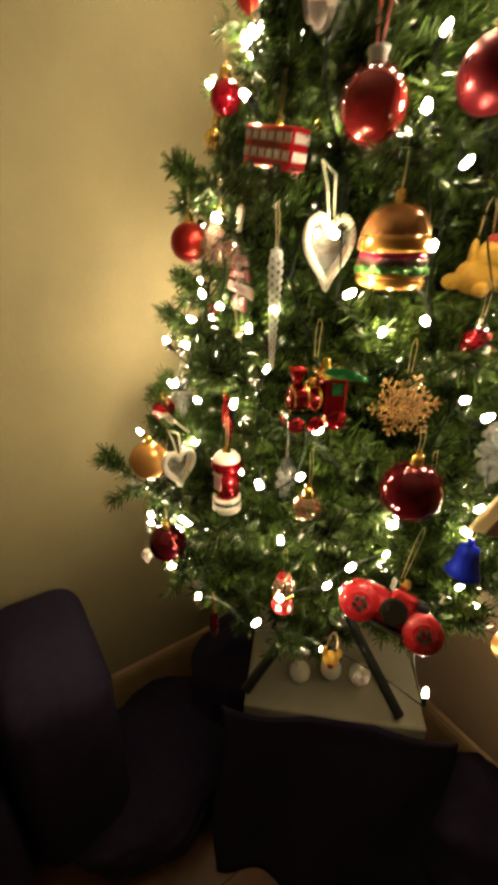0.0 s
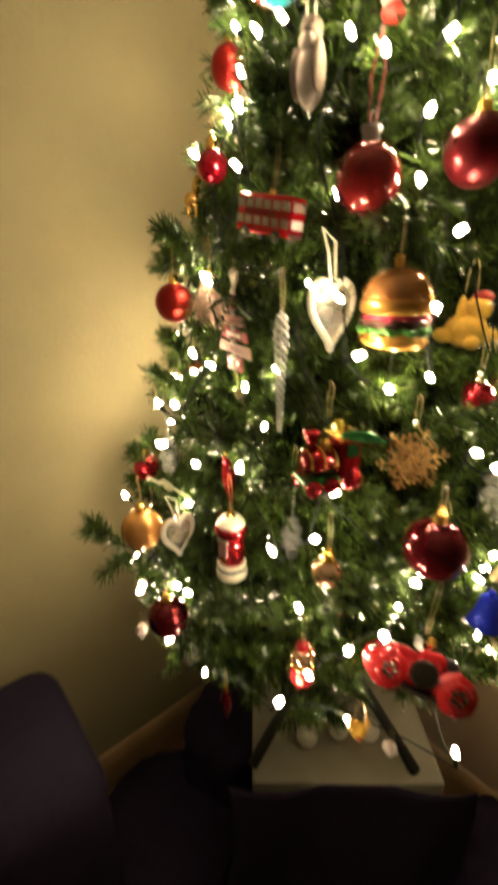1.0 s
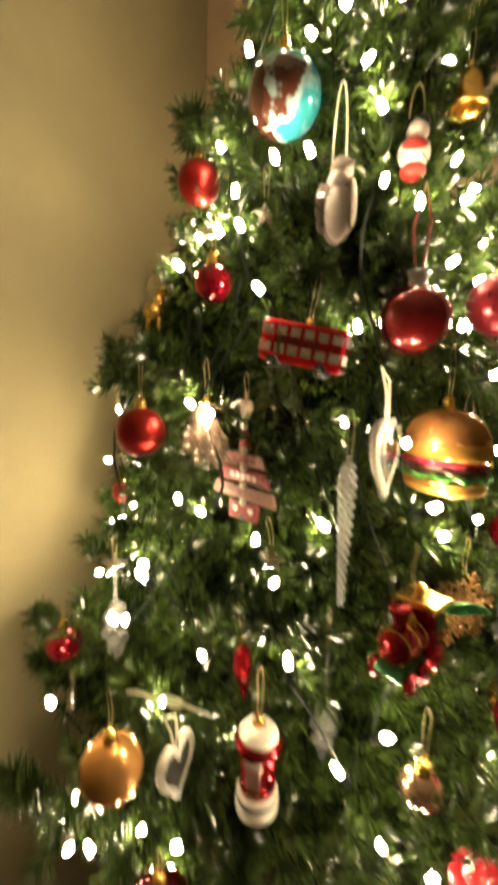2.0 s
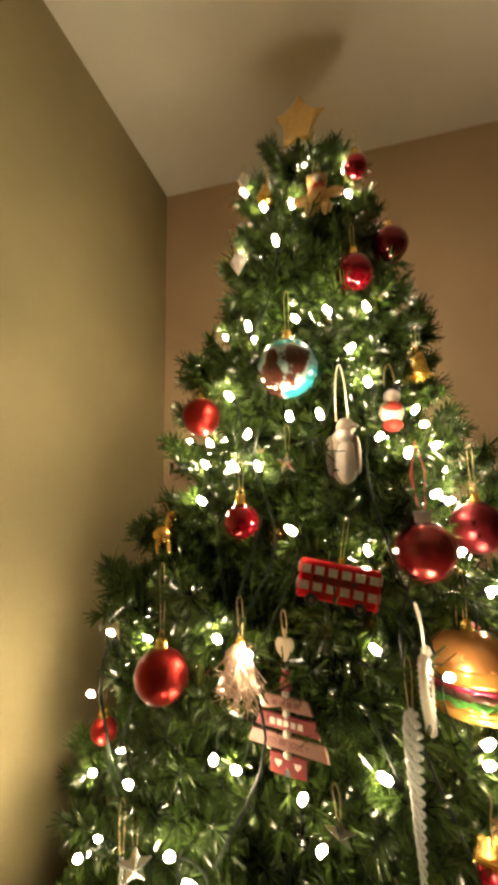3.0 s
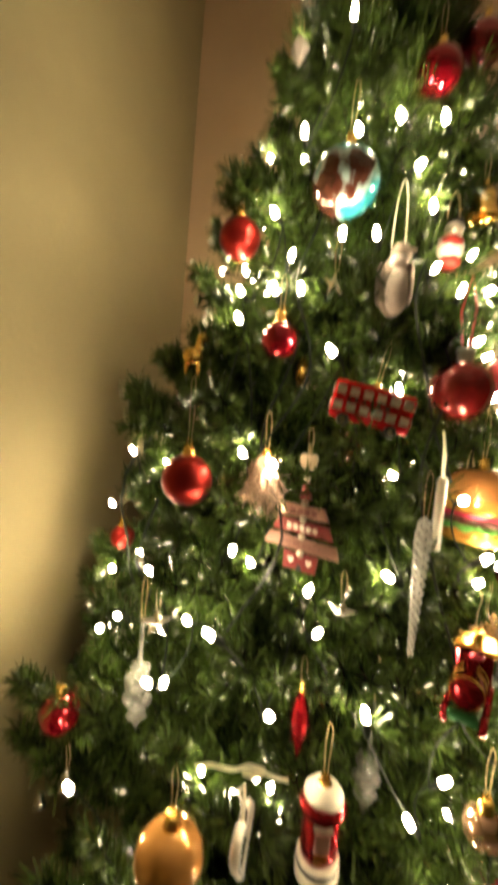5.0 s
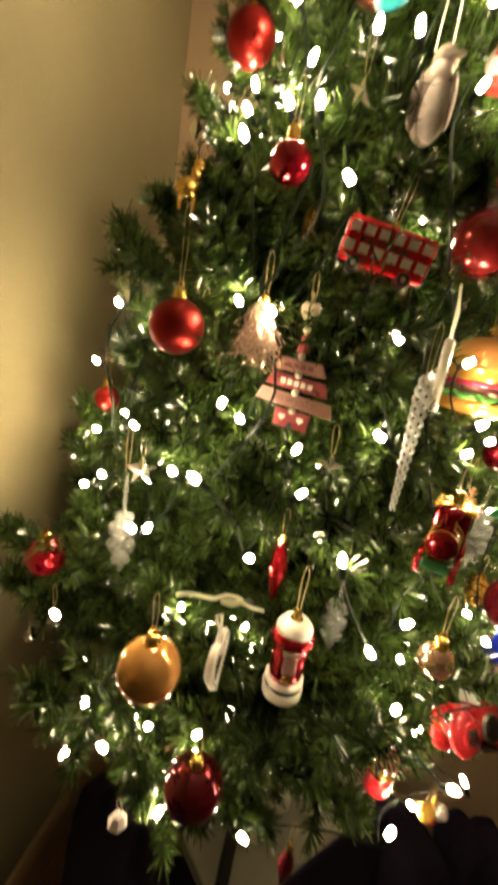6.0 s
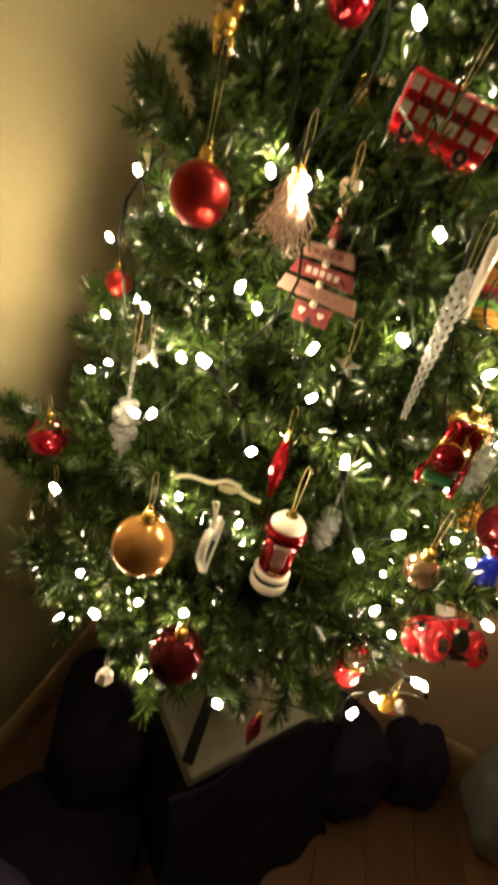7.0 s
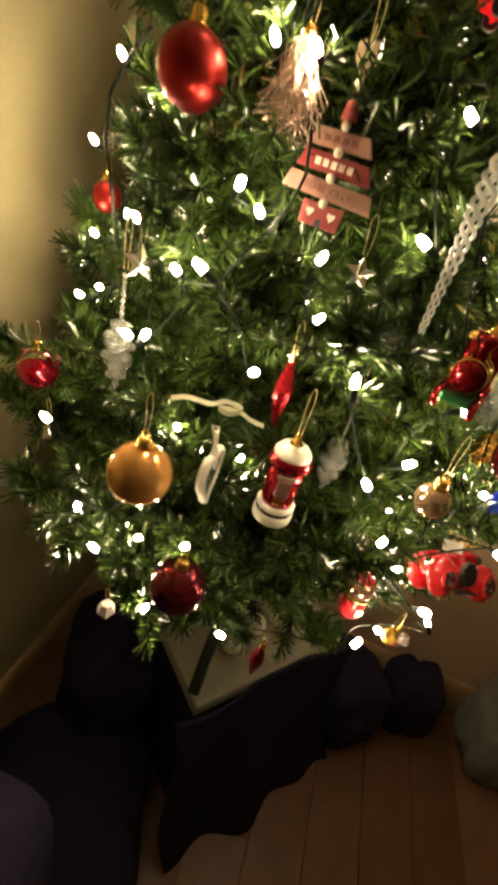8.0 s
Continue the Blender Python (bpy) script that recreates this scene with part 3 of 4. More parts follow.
# double-decker bus
BUS_RED = shader("red_bus_lacquer", (0.58, 0.012, 0.022), 0.18, 0.1, 0.12, 60, coat=0.7)
# pinkish panes; colour raised near white to paint in the bulbs' reflections
PINK_PANE = shader("pinkish_white_pane", (0.94, 0.84, 0.82), 0.35, 0.0, 0.08, 60)
bus = thing("bus_ornament", (0.469, -0.545, 1.400), "red glass double-decker bus ornament hanging tilted", "ornament", turn=4)
bus.matrix_basis = pose(0.469, -0.545, 1.402, 0, 11, 4) @ Matrix.Scale(0.86, 4)
part("body", block(-0.0475, -0.015, -0.021, 0.0475, 0.015, 0.025, 0.004, segments=3), BUS_RED, bus)
for side in (-1, 1):
    for row in (0.0135, -0.0055):
        for k in range(6):
            x = -0.0395 + 0.0158 * k
            part("window", block(x - 0.0052, side * 0.0148, row - 0.0045, x + 0.0052, side * 0.0162, row + 0.0045, 0.0006), PINK_PANE, bus)
    part("advert_panel", block(-0.030, side * 0.0149, 0.0012, 0.020, side * 0.0156, 0.0068), BLACK, bus, "dark lettered strip, unreadable")
    for k in range(5):
        part("advert_mark", block(-0.026 + 0.0088 * k, side * 0.0156, 0.0024, -0.0205 + 0.0088 * k, side * 0.0160, 0.0056), BUS_RED, bus)
    for x in (-0.029, 0.027):
        w = part("wheel", lathe([(0, -0.002), (0.0068, -0.002), (0.0075, 0), (0.0068, 0.002), (0, 0.002)], 20, m=pose(x, side * 0.0155, -0.021, 90)), BLACK, bus, smooth=False)
        part("hub", lathe([(0, -0.0026), (0.0028, -0.0024), (0.0028, 0.0026), (0, 0.0026)], 12, m=pose(x, side * 0.0155, -0.021, 90)), SILVER, w)
for end in (-1, 1):
    for row in (0.0135, -0.0055):
        part("window", block(end * 0.0473, -0.0115, row - 0.005, end * 0.0485, 0.0115, row + 0.005, 0.0005), PINK_PANE, bus)
part("bumper", block(-0.0485, -0.0135, -0.0195, 0.0485, 0.0135, -0.0165, 0.001), BLACK, bus)
part("cap", lathe([(0, 0.032), (0.004, 0.031), (0.005, 0.025), (0, 0.0248)], 14), GOLD, bus)
loop(bus, 0.05, base=0.031)

# burger
BUN = shader("golden_bun_glass", (0.72, 0.36, 0.08), 0.16, 0.55, 0.2, 40, coat=0.7)
BUN_TOP = shader("toasted_bun_glass", (0.52, 0.23, 0.07), 0.20, 0.5, 0.25, 40, coat=0.6)
LETTUCE = shader("green_glitter_glass", (0.07, 0.22, 0.04), 0.3, 0.4, 0.5, 120, 0.4)
TOMATO = shader("pink_red_glass", (0.55, 0.05, 0.12), 0.2, 0.4, 0.3, 60)
PATTY = shader("dark_brown_glass", (0.06, 0.02, 0.012), 0.3, 0.2, 0.3, 90)
burger = thing("burger_ornament", (0.598, -0.479, 1.304), "glass cheeseburger ornament with golden bun and green lettuce", "ornament", turn=-40)
R0 = 0.046


def wavy(z, rr, h, amp, waves, seed):
    bm = bmesh.new()
    rings = []
    for r, dz in ((rr * 0.6, h / 2), (rr, h / 2), (rr * 1.02, 0), (rr, -h / 2), (rr * 0.6, -h / 2)):
        rings.append([bm.verts.new(((r + amp * math.sin(waves * a + seed)) * math.cos(a), (r + amp * math.sin(waves * a + seed)) * math.sin(a) * 0.8,
                                    z + dz + amp * 0.8 * math.cos(waves * a * 1.0 + 2 * seed))) for a in (2 * math.pi * i / 72 for i in range(72))])
    for a, b in zip(rings, rings[1:]):
        for i in range(72):
            bm.faces.new((a[i], a[(i + 1) % 72], b[(i + 1) % 72], b[i]))
    bm.faces.new(rings[0])
    bm.faces.new(rings[-1][::-1])
    bmesh.ops.recalc_face_normals(bm, faces=bm.faces)
    return bm


flat_y = Matrix.Diagonal((1, 0.8, 1, 1))
part("bun_top", lathe([(R0 * 0.8, -0.004), (R0 * 0.97, -0.002), (R0, 0.006), (R0 * 0.96, 0.018), (R0 * 0.82, 0.031), (R0 * 0.55, 0.040), (R0 * 0.25, 0.0435), (0, 0.044)], 48, m=flat_y), [BUN_TOP], burger, smooth=True)
part("bun_rim", lathe([(R0 * 0.88, -0.003), (R0 * 1.0, -0.0035), (R0 * 1.035, 0.001), (R0 * 1.025, 0.008), (R0 * 0.99, 0.0125), (R0 * 0.95, 0.012)], 48, m=flat_y), BUN, burger, "golden rim of the bun", True)
part("tomato", wavy(-0.0065, R0 * 0.96, 0.006, 0.0008, 9, 1.2), TOMATO, burger, smooth=True)
part("patty", wavy(-0.0125, R0 * 0.97, 0.008, 0.0006, 14, 0.3), PATTY, burger, smooth=True)
part("lettuce", wavy(-0.0195, R0 * 1.0, 0.006, 0.0022, 12, 0.9), LETTUCE, burger, smooth=True)
part("cheese", wavy(-0.0255, R0 * 0.97, 0.004, 0.001, 5, 0.4), BUN, burger, smooth=True)
part("bun_base", lathe([(0, -0.040), (R0 * 0.7, -0.0395), (R0 * 0.95, -0.036), (R0, -0.031), (R0 * 0.96, -0.0275), (0, -0.027)], 48, m=flat_y), BUN, burger, smooth=True)
part("cap", lathe([(0, 0.056), (0.005, 0.055), (0.006, 0.045), (0.010, 0.0425), (0, 0.042)], 16), GOLD, burger)
loop(burger, 0.05, base=0.055)

# open heart of twisted wire with a glass pane, and the small glass heart
def heart_ornament(where, w, h, turn, label, thread):
    o = thing("heart_ornament", where, label, "ornament", "glass hearts", turn=turn)
    out = heart_outline(w, h, 48)
    part("pane", slab([(x * 0.86, z * 0.86) for x, z in out], 0.006, bevel=0.002), CLEAR, o, "clear glass heart")
    rim = part("rim", tube([(x, 0, z) for x, z in out], 0.0042, 8, closed=True), CREAM, o, "cream rope-edged rim")
    bm = bmesh.new()
    for i, (x, z) in enumerate(out):
        for k in (-0.0036, 0.0036):
            bmesh.ops.create_icosphere(bm, subdivisions=1, radius=0.0021, matrix=Matrix.Translation((x, k, z)))
    tagged(part("beading", bm, WHITE_GLASS, rim, "small glass beads"), kind="stuff")
    part("ribbon", tube([(-0.002, 0, h * 0.33), (-0.008, 0, h * 0.33 + thread * 0.6), (-0.014, 0.004, h * 0.33 + thread), (0.002, 0.002, h * 0.33 + thread * 0.8), (0.003, 0, h * 0.33)], 0.0014, 6), RIBBON, o, "cream ribbon loop")
    return o


heart_ornament((0.549, -0.526, 1.300), 0.058, 0.074, 79, "clear glass heart in a cream beaded rim", 0.06)
heart_ornament((0.394, -0.648, 0.994), 0.048, 0.058, 90, "small clear glass heart with beaded edge", 0.045)

# icicles of twisted glass
def icicle(where, length, r, label, turns=5):
    o = thing("icicle_ornament", where, label, "ornament", "glass icicles")
    for k in range(3):
        pts = []
        for i in range(64):
            s = i / 63
            rr = r * (1 - 0.72 * s) * (0.55 + 0.45 * min(1, s * 8))
            a = 2 * math.pi * turns * s + 2 * math.pi / 3 * k
            pts.append((rr * math.cos(a), rr * math.sin(a), -length * s))
        part("twist", tube(pts, r * 0.30, 6, r_end=r * 0.12), WHITE_GLASS, o, smooth=True)
    part("core", tube([(0, 0, 0.004), (0, 0, -length * 0.98)], r * 0.3, 6, r_end=r * 0.1), WHITE_GLASS, o, smooth=True)
    loop(o, 0.045, base=0.002)
    return o


icicle((0.528, -0.582, 1.300), 0.130, 0.0076, "long twisted clear glass icicle")

# clusters of clear beads
def bead_cluster(where, w, h, chain, label, seed, rows=6):
    o = thing("bead_drop", where, label, "ornament", "clear bead drops", turn=seed * 40)
    for k in range(rows):
        z = h / 2 - h * (k + 0.5) / rows
        ww = w * (0.5 + 0.5 * math.sin(math.pi * (k + 0.8) / (rows + 0.4)))
        for j in range(3):
            a = 2 * math.pi * j / 3 + k * 1.1
            m = Matrix.Translation((ww * 0.28 * math.cos(a), ww * 0.28 * math.sin(a), z)) @ Matrix.Diagonal((ww * 0.30, ww * 0.30, h / rows * 0.55, 1))
            part("bead", lathe(ball_profile(1, 8), 12, m=m), ICE, o, smooth=True)
    if chain:
        for k in range(int(chain / 0.0065)):
            part("chain_bead", lathe(ball_profile(0.0029, 6), 8, m=Matrix.Translation((0, 0, h / 2 + 0.0065 * (k + 0.5)))), ICE, o, smooth=True)
    part("tail", lathe([(0, -h / 2 - 0.016), (0.004, -h / 2 - 0.008), (0.0022, -h / 2)], 10), ICE, o, smooth=True)
    loop(o, 0.05, base=h / 2 + chain)
    return o


bead_cluster((0.239, -0.567, 1.050), 0.034, 0.066, 0.055, "hanging drop of clear glass beads on a bead chain", 1)
bead_cluster((0.506, -0.530, 0.994), 0.030, 0.062, 0.060, "stacked clear glass bead drop on a bead chain", 2)
bead_cluster((0.694, -0.335, 1.066), 0.046, 0.080, 0.05, "large clear acrylic snowflake drop", 3)

# pillar-box
RED_FOIL = shader("red_mirror_glass", (0.38, 0.010, 0.02), 0.13, 0.8, 0.15, 40, coat=0.4)
PINK_LABEL = shader("pink_paper_label", (0.75, 0.42, 0.40), 0.6, 0, 0.2, 90)
postbox = thing("pillar_box_ornament", (0.462, -0.605, 0.944), "red mirrored pillar box ornament with snowy cap and base", "ornament", turn=10)
part("base", lathe([(0, -0.002), (0.017, -0.002), (0.0215, 0.002), (0.022, 0.010), (0.020, 0.013), (0, 0.013)], 32), CREAM, postbox, "white snowy base", True)
part("band", lathe([(0.0195, 0.0125), (0.0205, 0.0135), (0.0205, 0.0175), (0.0195, 0.0185)], 32), BLACK, postbox, "black band", True)
part("base_rim", lathe([(0, 0.018), (0.0205, 0.018), (0.021, 0.021), (0.0195, 0.0245), (0, 0.0245)], 32), CREAM, postbox, smooth=True)
part("body", lathe([(0, 0.024), (0.0178, 0.024), (0.0182, 0.030), (0.0178, 0.068), (0, 0.068)], 36), RED_FOIL, postbox, smooth=True)
part("crown", lathe([(0.0178, 0.0675), (0.0225, 0.071), (0.0235, 0.075), (0.0215, 0.080), (0.018, 0.084), (0, 0.084)], 36), RED_FOIL, postbox, smooth=True)
part("snow_cap", lathe([(0, 0.0835), (0.0195, 0.0815), (0.019, 0.086), (0.0145, 0.092), (0.007, 0.0955), (0, 0.0965)], 32), CREAM, postbox, "snow-white rounded top", True)
front = pose(0, -0.0176, 0)
part("notice", block(-0.007, -0.0015, 0.040, 0.007, 0.0015, 0.060, 0.001, m=front), PINK_LABEL, postbox, "pale pink notice plate")
part("slot", block(-0.009, -0.0018, 0.062, 0.009, 0.0016, 0.0655, 0.0006, m=front), CREAM, postbox, "cream posting slot")
part("lower_mark", block(-0.006, -0.0012, 0.029, 0.006, 0.0015, 0.038, 0.0008, m=front), GOLD, postbox, "gold emblem patch")
part("cap", lathe([(0, 0.106), (0.004, 0.105), (0.005, 0.097), (0.007, 0.0955), (0, 0.095)], 14), GOLD, postbox)
loop(postbox, 0.05, base=0.105)

# slim red spindles
def spindle(where, length, r, mat, label, lean=0):
    o = thing("spindle_ornament", where, label, "ornament", "glass spindles", lean=lean)
    part("glass", lathe([(0, -length / 2), (r * 0.25, -length * 0.42), (r * 0.55, -length * 0.25), (r * 0.95, -length * 0.02), (r, length * 0.1), (r * 0.75, length * 0.28), (r * 0.4, length * 0.42), (r * 0.35, length / 2), (0, length / 2)], 10), mat, o, smooth=False)
    part("cap", lathe([(0, length / 2 + 0.008), (0.003, length / 2 + 0.007), (0.0042, length / 2 - 0.001), (0, length / 2 - 0.001)], 12), GOLD, o)
    loop(o, 0.03, base=length / 2 + 0.007)


spindle((0.431, -0.583, 1.072), 0.082, 0.0098, RED_FOIL, "faceted red glass spindle with gold cap", 6)
spindle((0.506, -0.655, 0.772), 0.060, 0.0085, MAROON, "dark maroon glass spindle low on the tree")

# steam engine
TRAIN_GREEN = shader("bottle_green_glass", (0.03, 0.12, 0.04), 0.2, 0.5, 0.3, 60)
train = thing("train_ornament", (0.587, -0.566, 1.146), "red mirrored glass steam engine ornament with gold trim", "ornament", turn=70)
part("boiler", lathe([(0, -0.030), (0.013, -0.029), (0.0145, -0.022), (0.0145, 0.012), (0, 0.012)], 26, m=pose(0, 0, 0.004, 0, -90, 180)), RED_FOIL, train, smooth=True)
part("cabin", block(0.008, -0.017, -0.016, 0.034, 0.017, 0.030, 0.004, segments=3), RED_FOIL, train)
part("cabin_roof", block(0.004, -0.020, 0.028, 0.038, 0.020, 0.035, 0.003, segments=3), GOLD, train)
part("chassis", block(-0.034, -0.014, -0.022, 0.036, 0.014, -0.012, 0.003, segments=2), TRAIN_GREEN, train, "dark green chassis")
part("chimney", lathe([(0, 0.012), (0.006, 0.012), (0.0055, 0.026), (0.010, 0.034), (0.010, 0.038), (0, 0.038)], 18, m=Matrix.Translation((-0.020, 0, 0.002))), RED_FOIL, train, smooth=True)
part("dome", lathe([(0.007, 0.014), (0.007, 0.020), (0.004, 0.025), (0, 0.026)], 16, m=Matrix.Translation((-0.002, 0, 0.002))), GOLD, train, smooth=True)
for side in (-1, 1):
    part("cabin_window", block(0.014, side * 0.0166, 0.010, 0.028, side * 0.0180, 0.024, 0.0006), TRAIN_GREEN, train)
    for x, r in ((-0.024, 0.0095), (-0.002, 0.0095), (0.023, 0.0125)):
        w = part("wheel", lathe([(0, -0.003), (r * 0.9, -0.003), (r, -0.001), (r, 0.002), (r * 0.86, 0.0034), (r * 0.7, 0.0022), (0, 0.0022)], 22, m=pose(x, side * 0.0165, -0.022 + (r - 0.0095), 90 * side)), RED_FOIL, train, smooth=True)
        part("hub", lathe([(0, 0.0046), (r * 0.3, 0.004), (r * 0.34, 0.002), (0, 0.002)], 12, m=pose(x, side * 0.0165, -0.022 + (r - 0.0095), 90 * side)), GOLD, w)
for x in (-0.026, -0.010, 0.004):
    part("boiler_band", lathe([(0.0146, -0.0014), (0.0154, -0.0008), (0.0154, 0.0008), (0.0146, 0.0014)], 26, m=pose(x, 0, 0.004, 0, 90)), GOLD, train)
part("cap", lathe([(0, 0.050), (0.005, 0.049), (0.006, 0.037), (0, 0.0345)], 14, m=Matrix.Translation((0.012, 0, 0))), GOLD, train)
loop(train, 0.04, base=0.05)

# leaf of green foil
GREEN_FOIL = shader("bright_green_foil", (0.08, 0.50, 0.16), 0.25, 0.4, 0.3, 60)
leaf = thing("foil_leaf", (0.628, -0.566, 1.186), "bright green foil leaf on a twig", "leaf", turn=38)
part("blade", slab([(-0.022, 0), (-0.012, 0.006), (0.002, 0.0065), (0.016, 0.003), (0.026, -0.004), (0.012, -0.005), (-0.006, -0.004)], 0.0016), GREEN_FOIL, leaf)
part("stalk", tube([(0.024, 0, -0.004), (0.036, 0.004, 0.003), (0.055, 0.008, 0.020)], 0.0009, 5), TRAIN_GREEN, leaf)

# gold glitter snowflake
GLITTER = shader("gold_glitter", (0.36, 0.20, 0.075), 0.28, 0.9, 0.75, 500, 0.9, 900)
flake = thing("snowflake_ornament", (0.628, -0.454, 1.131), "gold glitter snowflake ornament with lacy arms", "ornament", turn=40)
for k in range(6):
    a = math.pi / 3 * k + 0.2
    bm = tube([(0, 0, 0), (0.040 * math.cos(a), 0, 0.040 * math.sin(a))], 0.0019, 6)
    for s, ln in ((0.35, 0.012), (0.6, 0.013), (0.82, 0.010)):
        for sg in (-1, 1):
            b = a + sg * 1.0
            p = Vector((0.040 * s * math.cos(a), 0, 0.040 * s * math.sin(a)))
            tube([p, p + Vector((ln * math.cos(b), 0.0006 * sg, ln * math.sin(b)))], 0.0016, 6, bm)
    for s in (0.5, 1.0):
        bmesh.ops.create_icosphere(bm, subdivisions=1, radius=0.0033, matrix=Matrix.Translation((0.040 * s * math.cos(a), 0, 0.040 * s * math.sin(a))))
    part("arm", bm, GLITTER, flake)
for k in range(6):
    a = math.pi / 3 * (k + 0.5) + 0.2
    bm = tube([(0, 0.001, 0), (0.033 * math.cos(a), 0.001, 0.033 * math.sin(a))], 0.0018, 6)
    for s, ln in ((0.45, 0.011), (0.75, 0.011)):
        for sg in (-1, 1):
            b = a + sg * 0.9
            p = Vector((0.033 * s * math.cos(a), 0.001, 0.033 * s * math.sin(a)))
            tube([p, p + Vector((ln * math.cos(b), 0.0008 * sg, ln * math.sin(b)))], 0.0016, 6, bm)
    part("arm", bm, GLITTER, flake)
hexa = [(0.014 * math.cos(math.pi / 3 * k + 0.2 + 0.52), 0, 0.014 * math.sin(math.pi / 3 * k + 0.2 + 0.52)) for k in range(6)]
part("ring", tube(hexa, 0.0018, 6, closed=True), GLITTER, flake)
loop(flake, 0.04, base=0.04)

# old red motor car
CAR_RED = shader("bright_red_enamel", (0.42, 0.016, 0.022), 0.25, 0.1, 0.12, 50, coat=0.6)
GUN = shader("dark_pewter", (0.05, 0.045, 0.035), 0.3, 0.8)
car = thing("car_ornament", (0.700, -0.512, 0.892), "bright red vintage car ornament with dark spoked wheels", "ornament", turn=42)
car.matrix_basis = pose(0.700, -0.512, 0.892, -34, 14, 33)


def oval(x, y, z, a, b, c, bm=None, slot=0):
    return lathe(ball_profile(1, 14), 24, bm, Matrix.Translation((x, y, z)) @ Matrix.Diagonal((a, b, c, 1)), slot)


part("body", oval(0.0, 0, 0.002, 0.058, 0.018, 0.019), CAR_RED, car, smooth=True)
part("bonnet", block(-0.040, -0.013, 0.006, -0.006, 0.013, 0.024, 0.005, segments=3), CAR_RED, car)
part("cockpit", block(-0.006, -0.016, 0.008, 0.026, 0.016, 0.031, 0.006, segments=3), CAR_RED, car)
part("folded_roof", block(0.024, -0.013, 0.016, 0.042, 0.013, 0.029, 0.006, segments=3), BLACK, car, "black folded roof")
part("door_disc", lathe([(0, 0.0235), (0.014, 0.023), (0.0165, 0.019), (0, 0.014)], 22, m=pose(0.002, 0, 0.004, 90)), GUN, car, "dark round side emblem")
for side in (-1, 1):
    for x, z in ((-0.038, -0.004), (0.042, -0.005)):
        fender = part("fender", oval(x, side * 0.014, z, 0.025, 0.011, 0.024), CAR_RED, car, smooth=True)
        w = part("wheel", lathe([(0, -0.001), (0.014, -0.001), (0.0155, 0.001), (0.012, 0.0022), (0, 0.0016)], 22, m=pose(x, side * 0.0242, z, 90 * side)), CAR_RED, car)
        for k in range(5):
            a = 2 * math.pi * k / 5
            part("spoke", lathe(ball_profile(0.0036, 6), 8, m=Matrix.Translation((x + 0.0064 * math.cos(a), side * 0.0258, z + 0.0064 * math.sin(a)))), GUN, w)
part("running_board", block(-0.020, -0.024, -0.020, 0.022, 0.024, -0.016, 0.0015), GUN, car)
part("windscreen", block(-0.008, -0.014, 0.026, -0.0065, 0.014, 0.040, 0.0005), WHITE_GLASS, car)
part("headlamp", oval(-0.056, -0.008, 0.010, 0.006, 0.006, 0.006), SILVER, car, smooth=True)
part("cap", lathe([(0, 0.046), (0.005, 0.045), (0.007, 0.036), (0, 0.030)], 14, m=Matrix.Translation((0.006, 0, 0))), GOLD, car)
loop(car, 0.07, base=0.044)

# gumball machine
gum = thing("gumball_ornament", (0.588, -0.591, 0.862), "red gumball machine ornament with a clear dome", "ornament", turn=30)
part("base", lathe([(0, -0.018), (0.014, -0.018), (0.016, -0.014), (0.014, 0.004), (0.0125, 0.010), (0, 0.010)], 24), CAR_RED, gum, smooth=True)
part("dome", lathe([(r, q + 0.024) for r, q in ball_profile(0.0165, 16)], 28), ROSE, gum, "mirrored pinkish dome", True)
part("collar", lathe([(0.0125, 0.008), (0.0155, 0.010), (0.0155, 0.013), (0.012, 0.0145)], 24), GOLD, gum, smooth=True)
part("coin_slot", block(-0.004, -0.0165, -0.010, 0.004, -0.0145, 0.000, 0.0008), CREAM, gum)
part("lid", lathe([(0.0, 0.046), (0.006, 0.044), (0.010, 0.039), (0.0105, 0.037), (0, 0.0365)], 20), CAR_RED, gum, smooth=True)
loop(gum, 0.04, base=0.045)

# bells
def bell(where, r, mat, label, thread=0.03):
    o = thing("bell_ornament", where, label, "ornament", "little bells")
    part("bell", lathe([(r * 0.15, r * 1.05), (r * 0.5, r * 0.95), (r * 0.62, r * 0.5), (r * 0.7, 0), (r * 0.82, -r * 0.5), (r * 1.05, -r * 0.8), (r * 0.98, -r * 0.85), (r * 0.72, -r * 0.5), (r * 0.5, r * 0.6), (0, r * 0.9)], 24), mat, o, smooth=True)
    part("clapper", lathe([(a, q - r * 0.85) for a, q in ball_profile(r * 0.24, 8)], 12), mat, o, smooth=True)
    part("handle", lathe([(0, r * 1.5), (r * 0.2, r * 1.4), (r * 0.14, r * 1.02), (0, r)], 12), mat, o, smooth=True)
    loop(o, thread, base=r * 1.45)


BLUE = shader("cobalt_blue_glass", (0.012, 0.03, 0.55), 0.14, 0.2, 0.2, 60, coat=0.6)
bell((0.737, -0.431, 0.962), 0.021, BLUE, "cobalt blue glass hand bell")
bell((0.584, -0.391, 1.677), 0.021, GOLD, "golden hand bell near the wall side")
bell((0.147, -0.563, 0.905), 0.0115, SILVER, "tiny silver bell on a twig")
bell((0.075, -0.520, 0.815), 0.0095, SILVER, "tiny silver bell close to the wall")

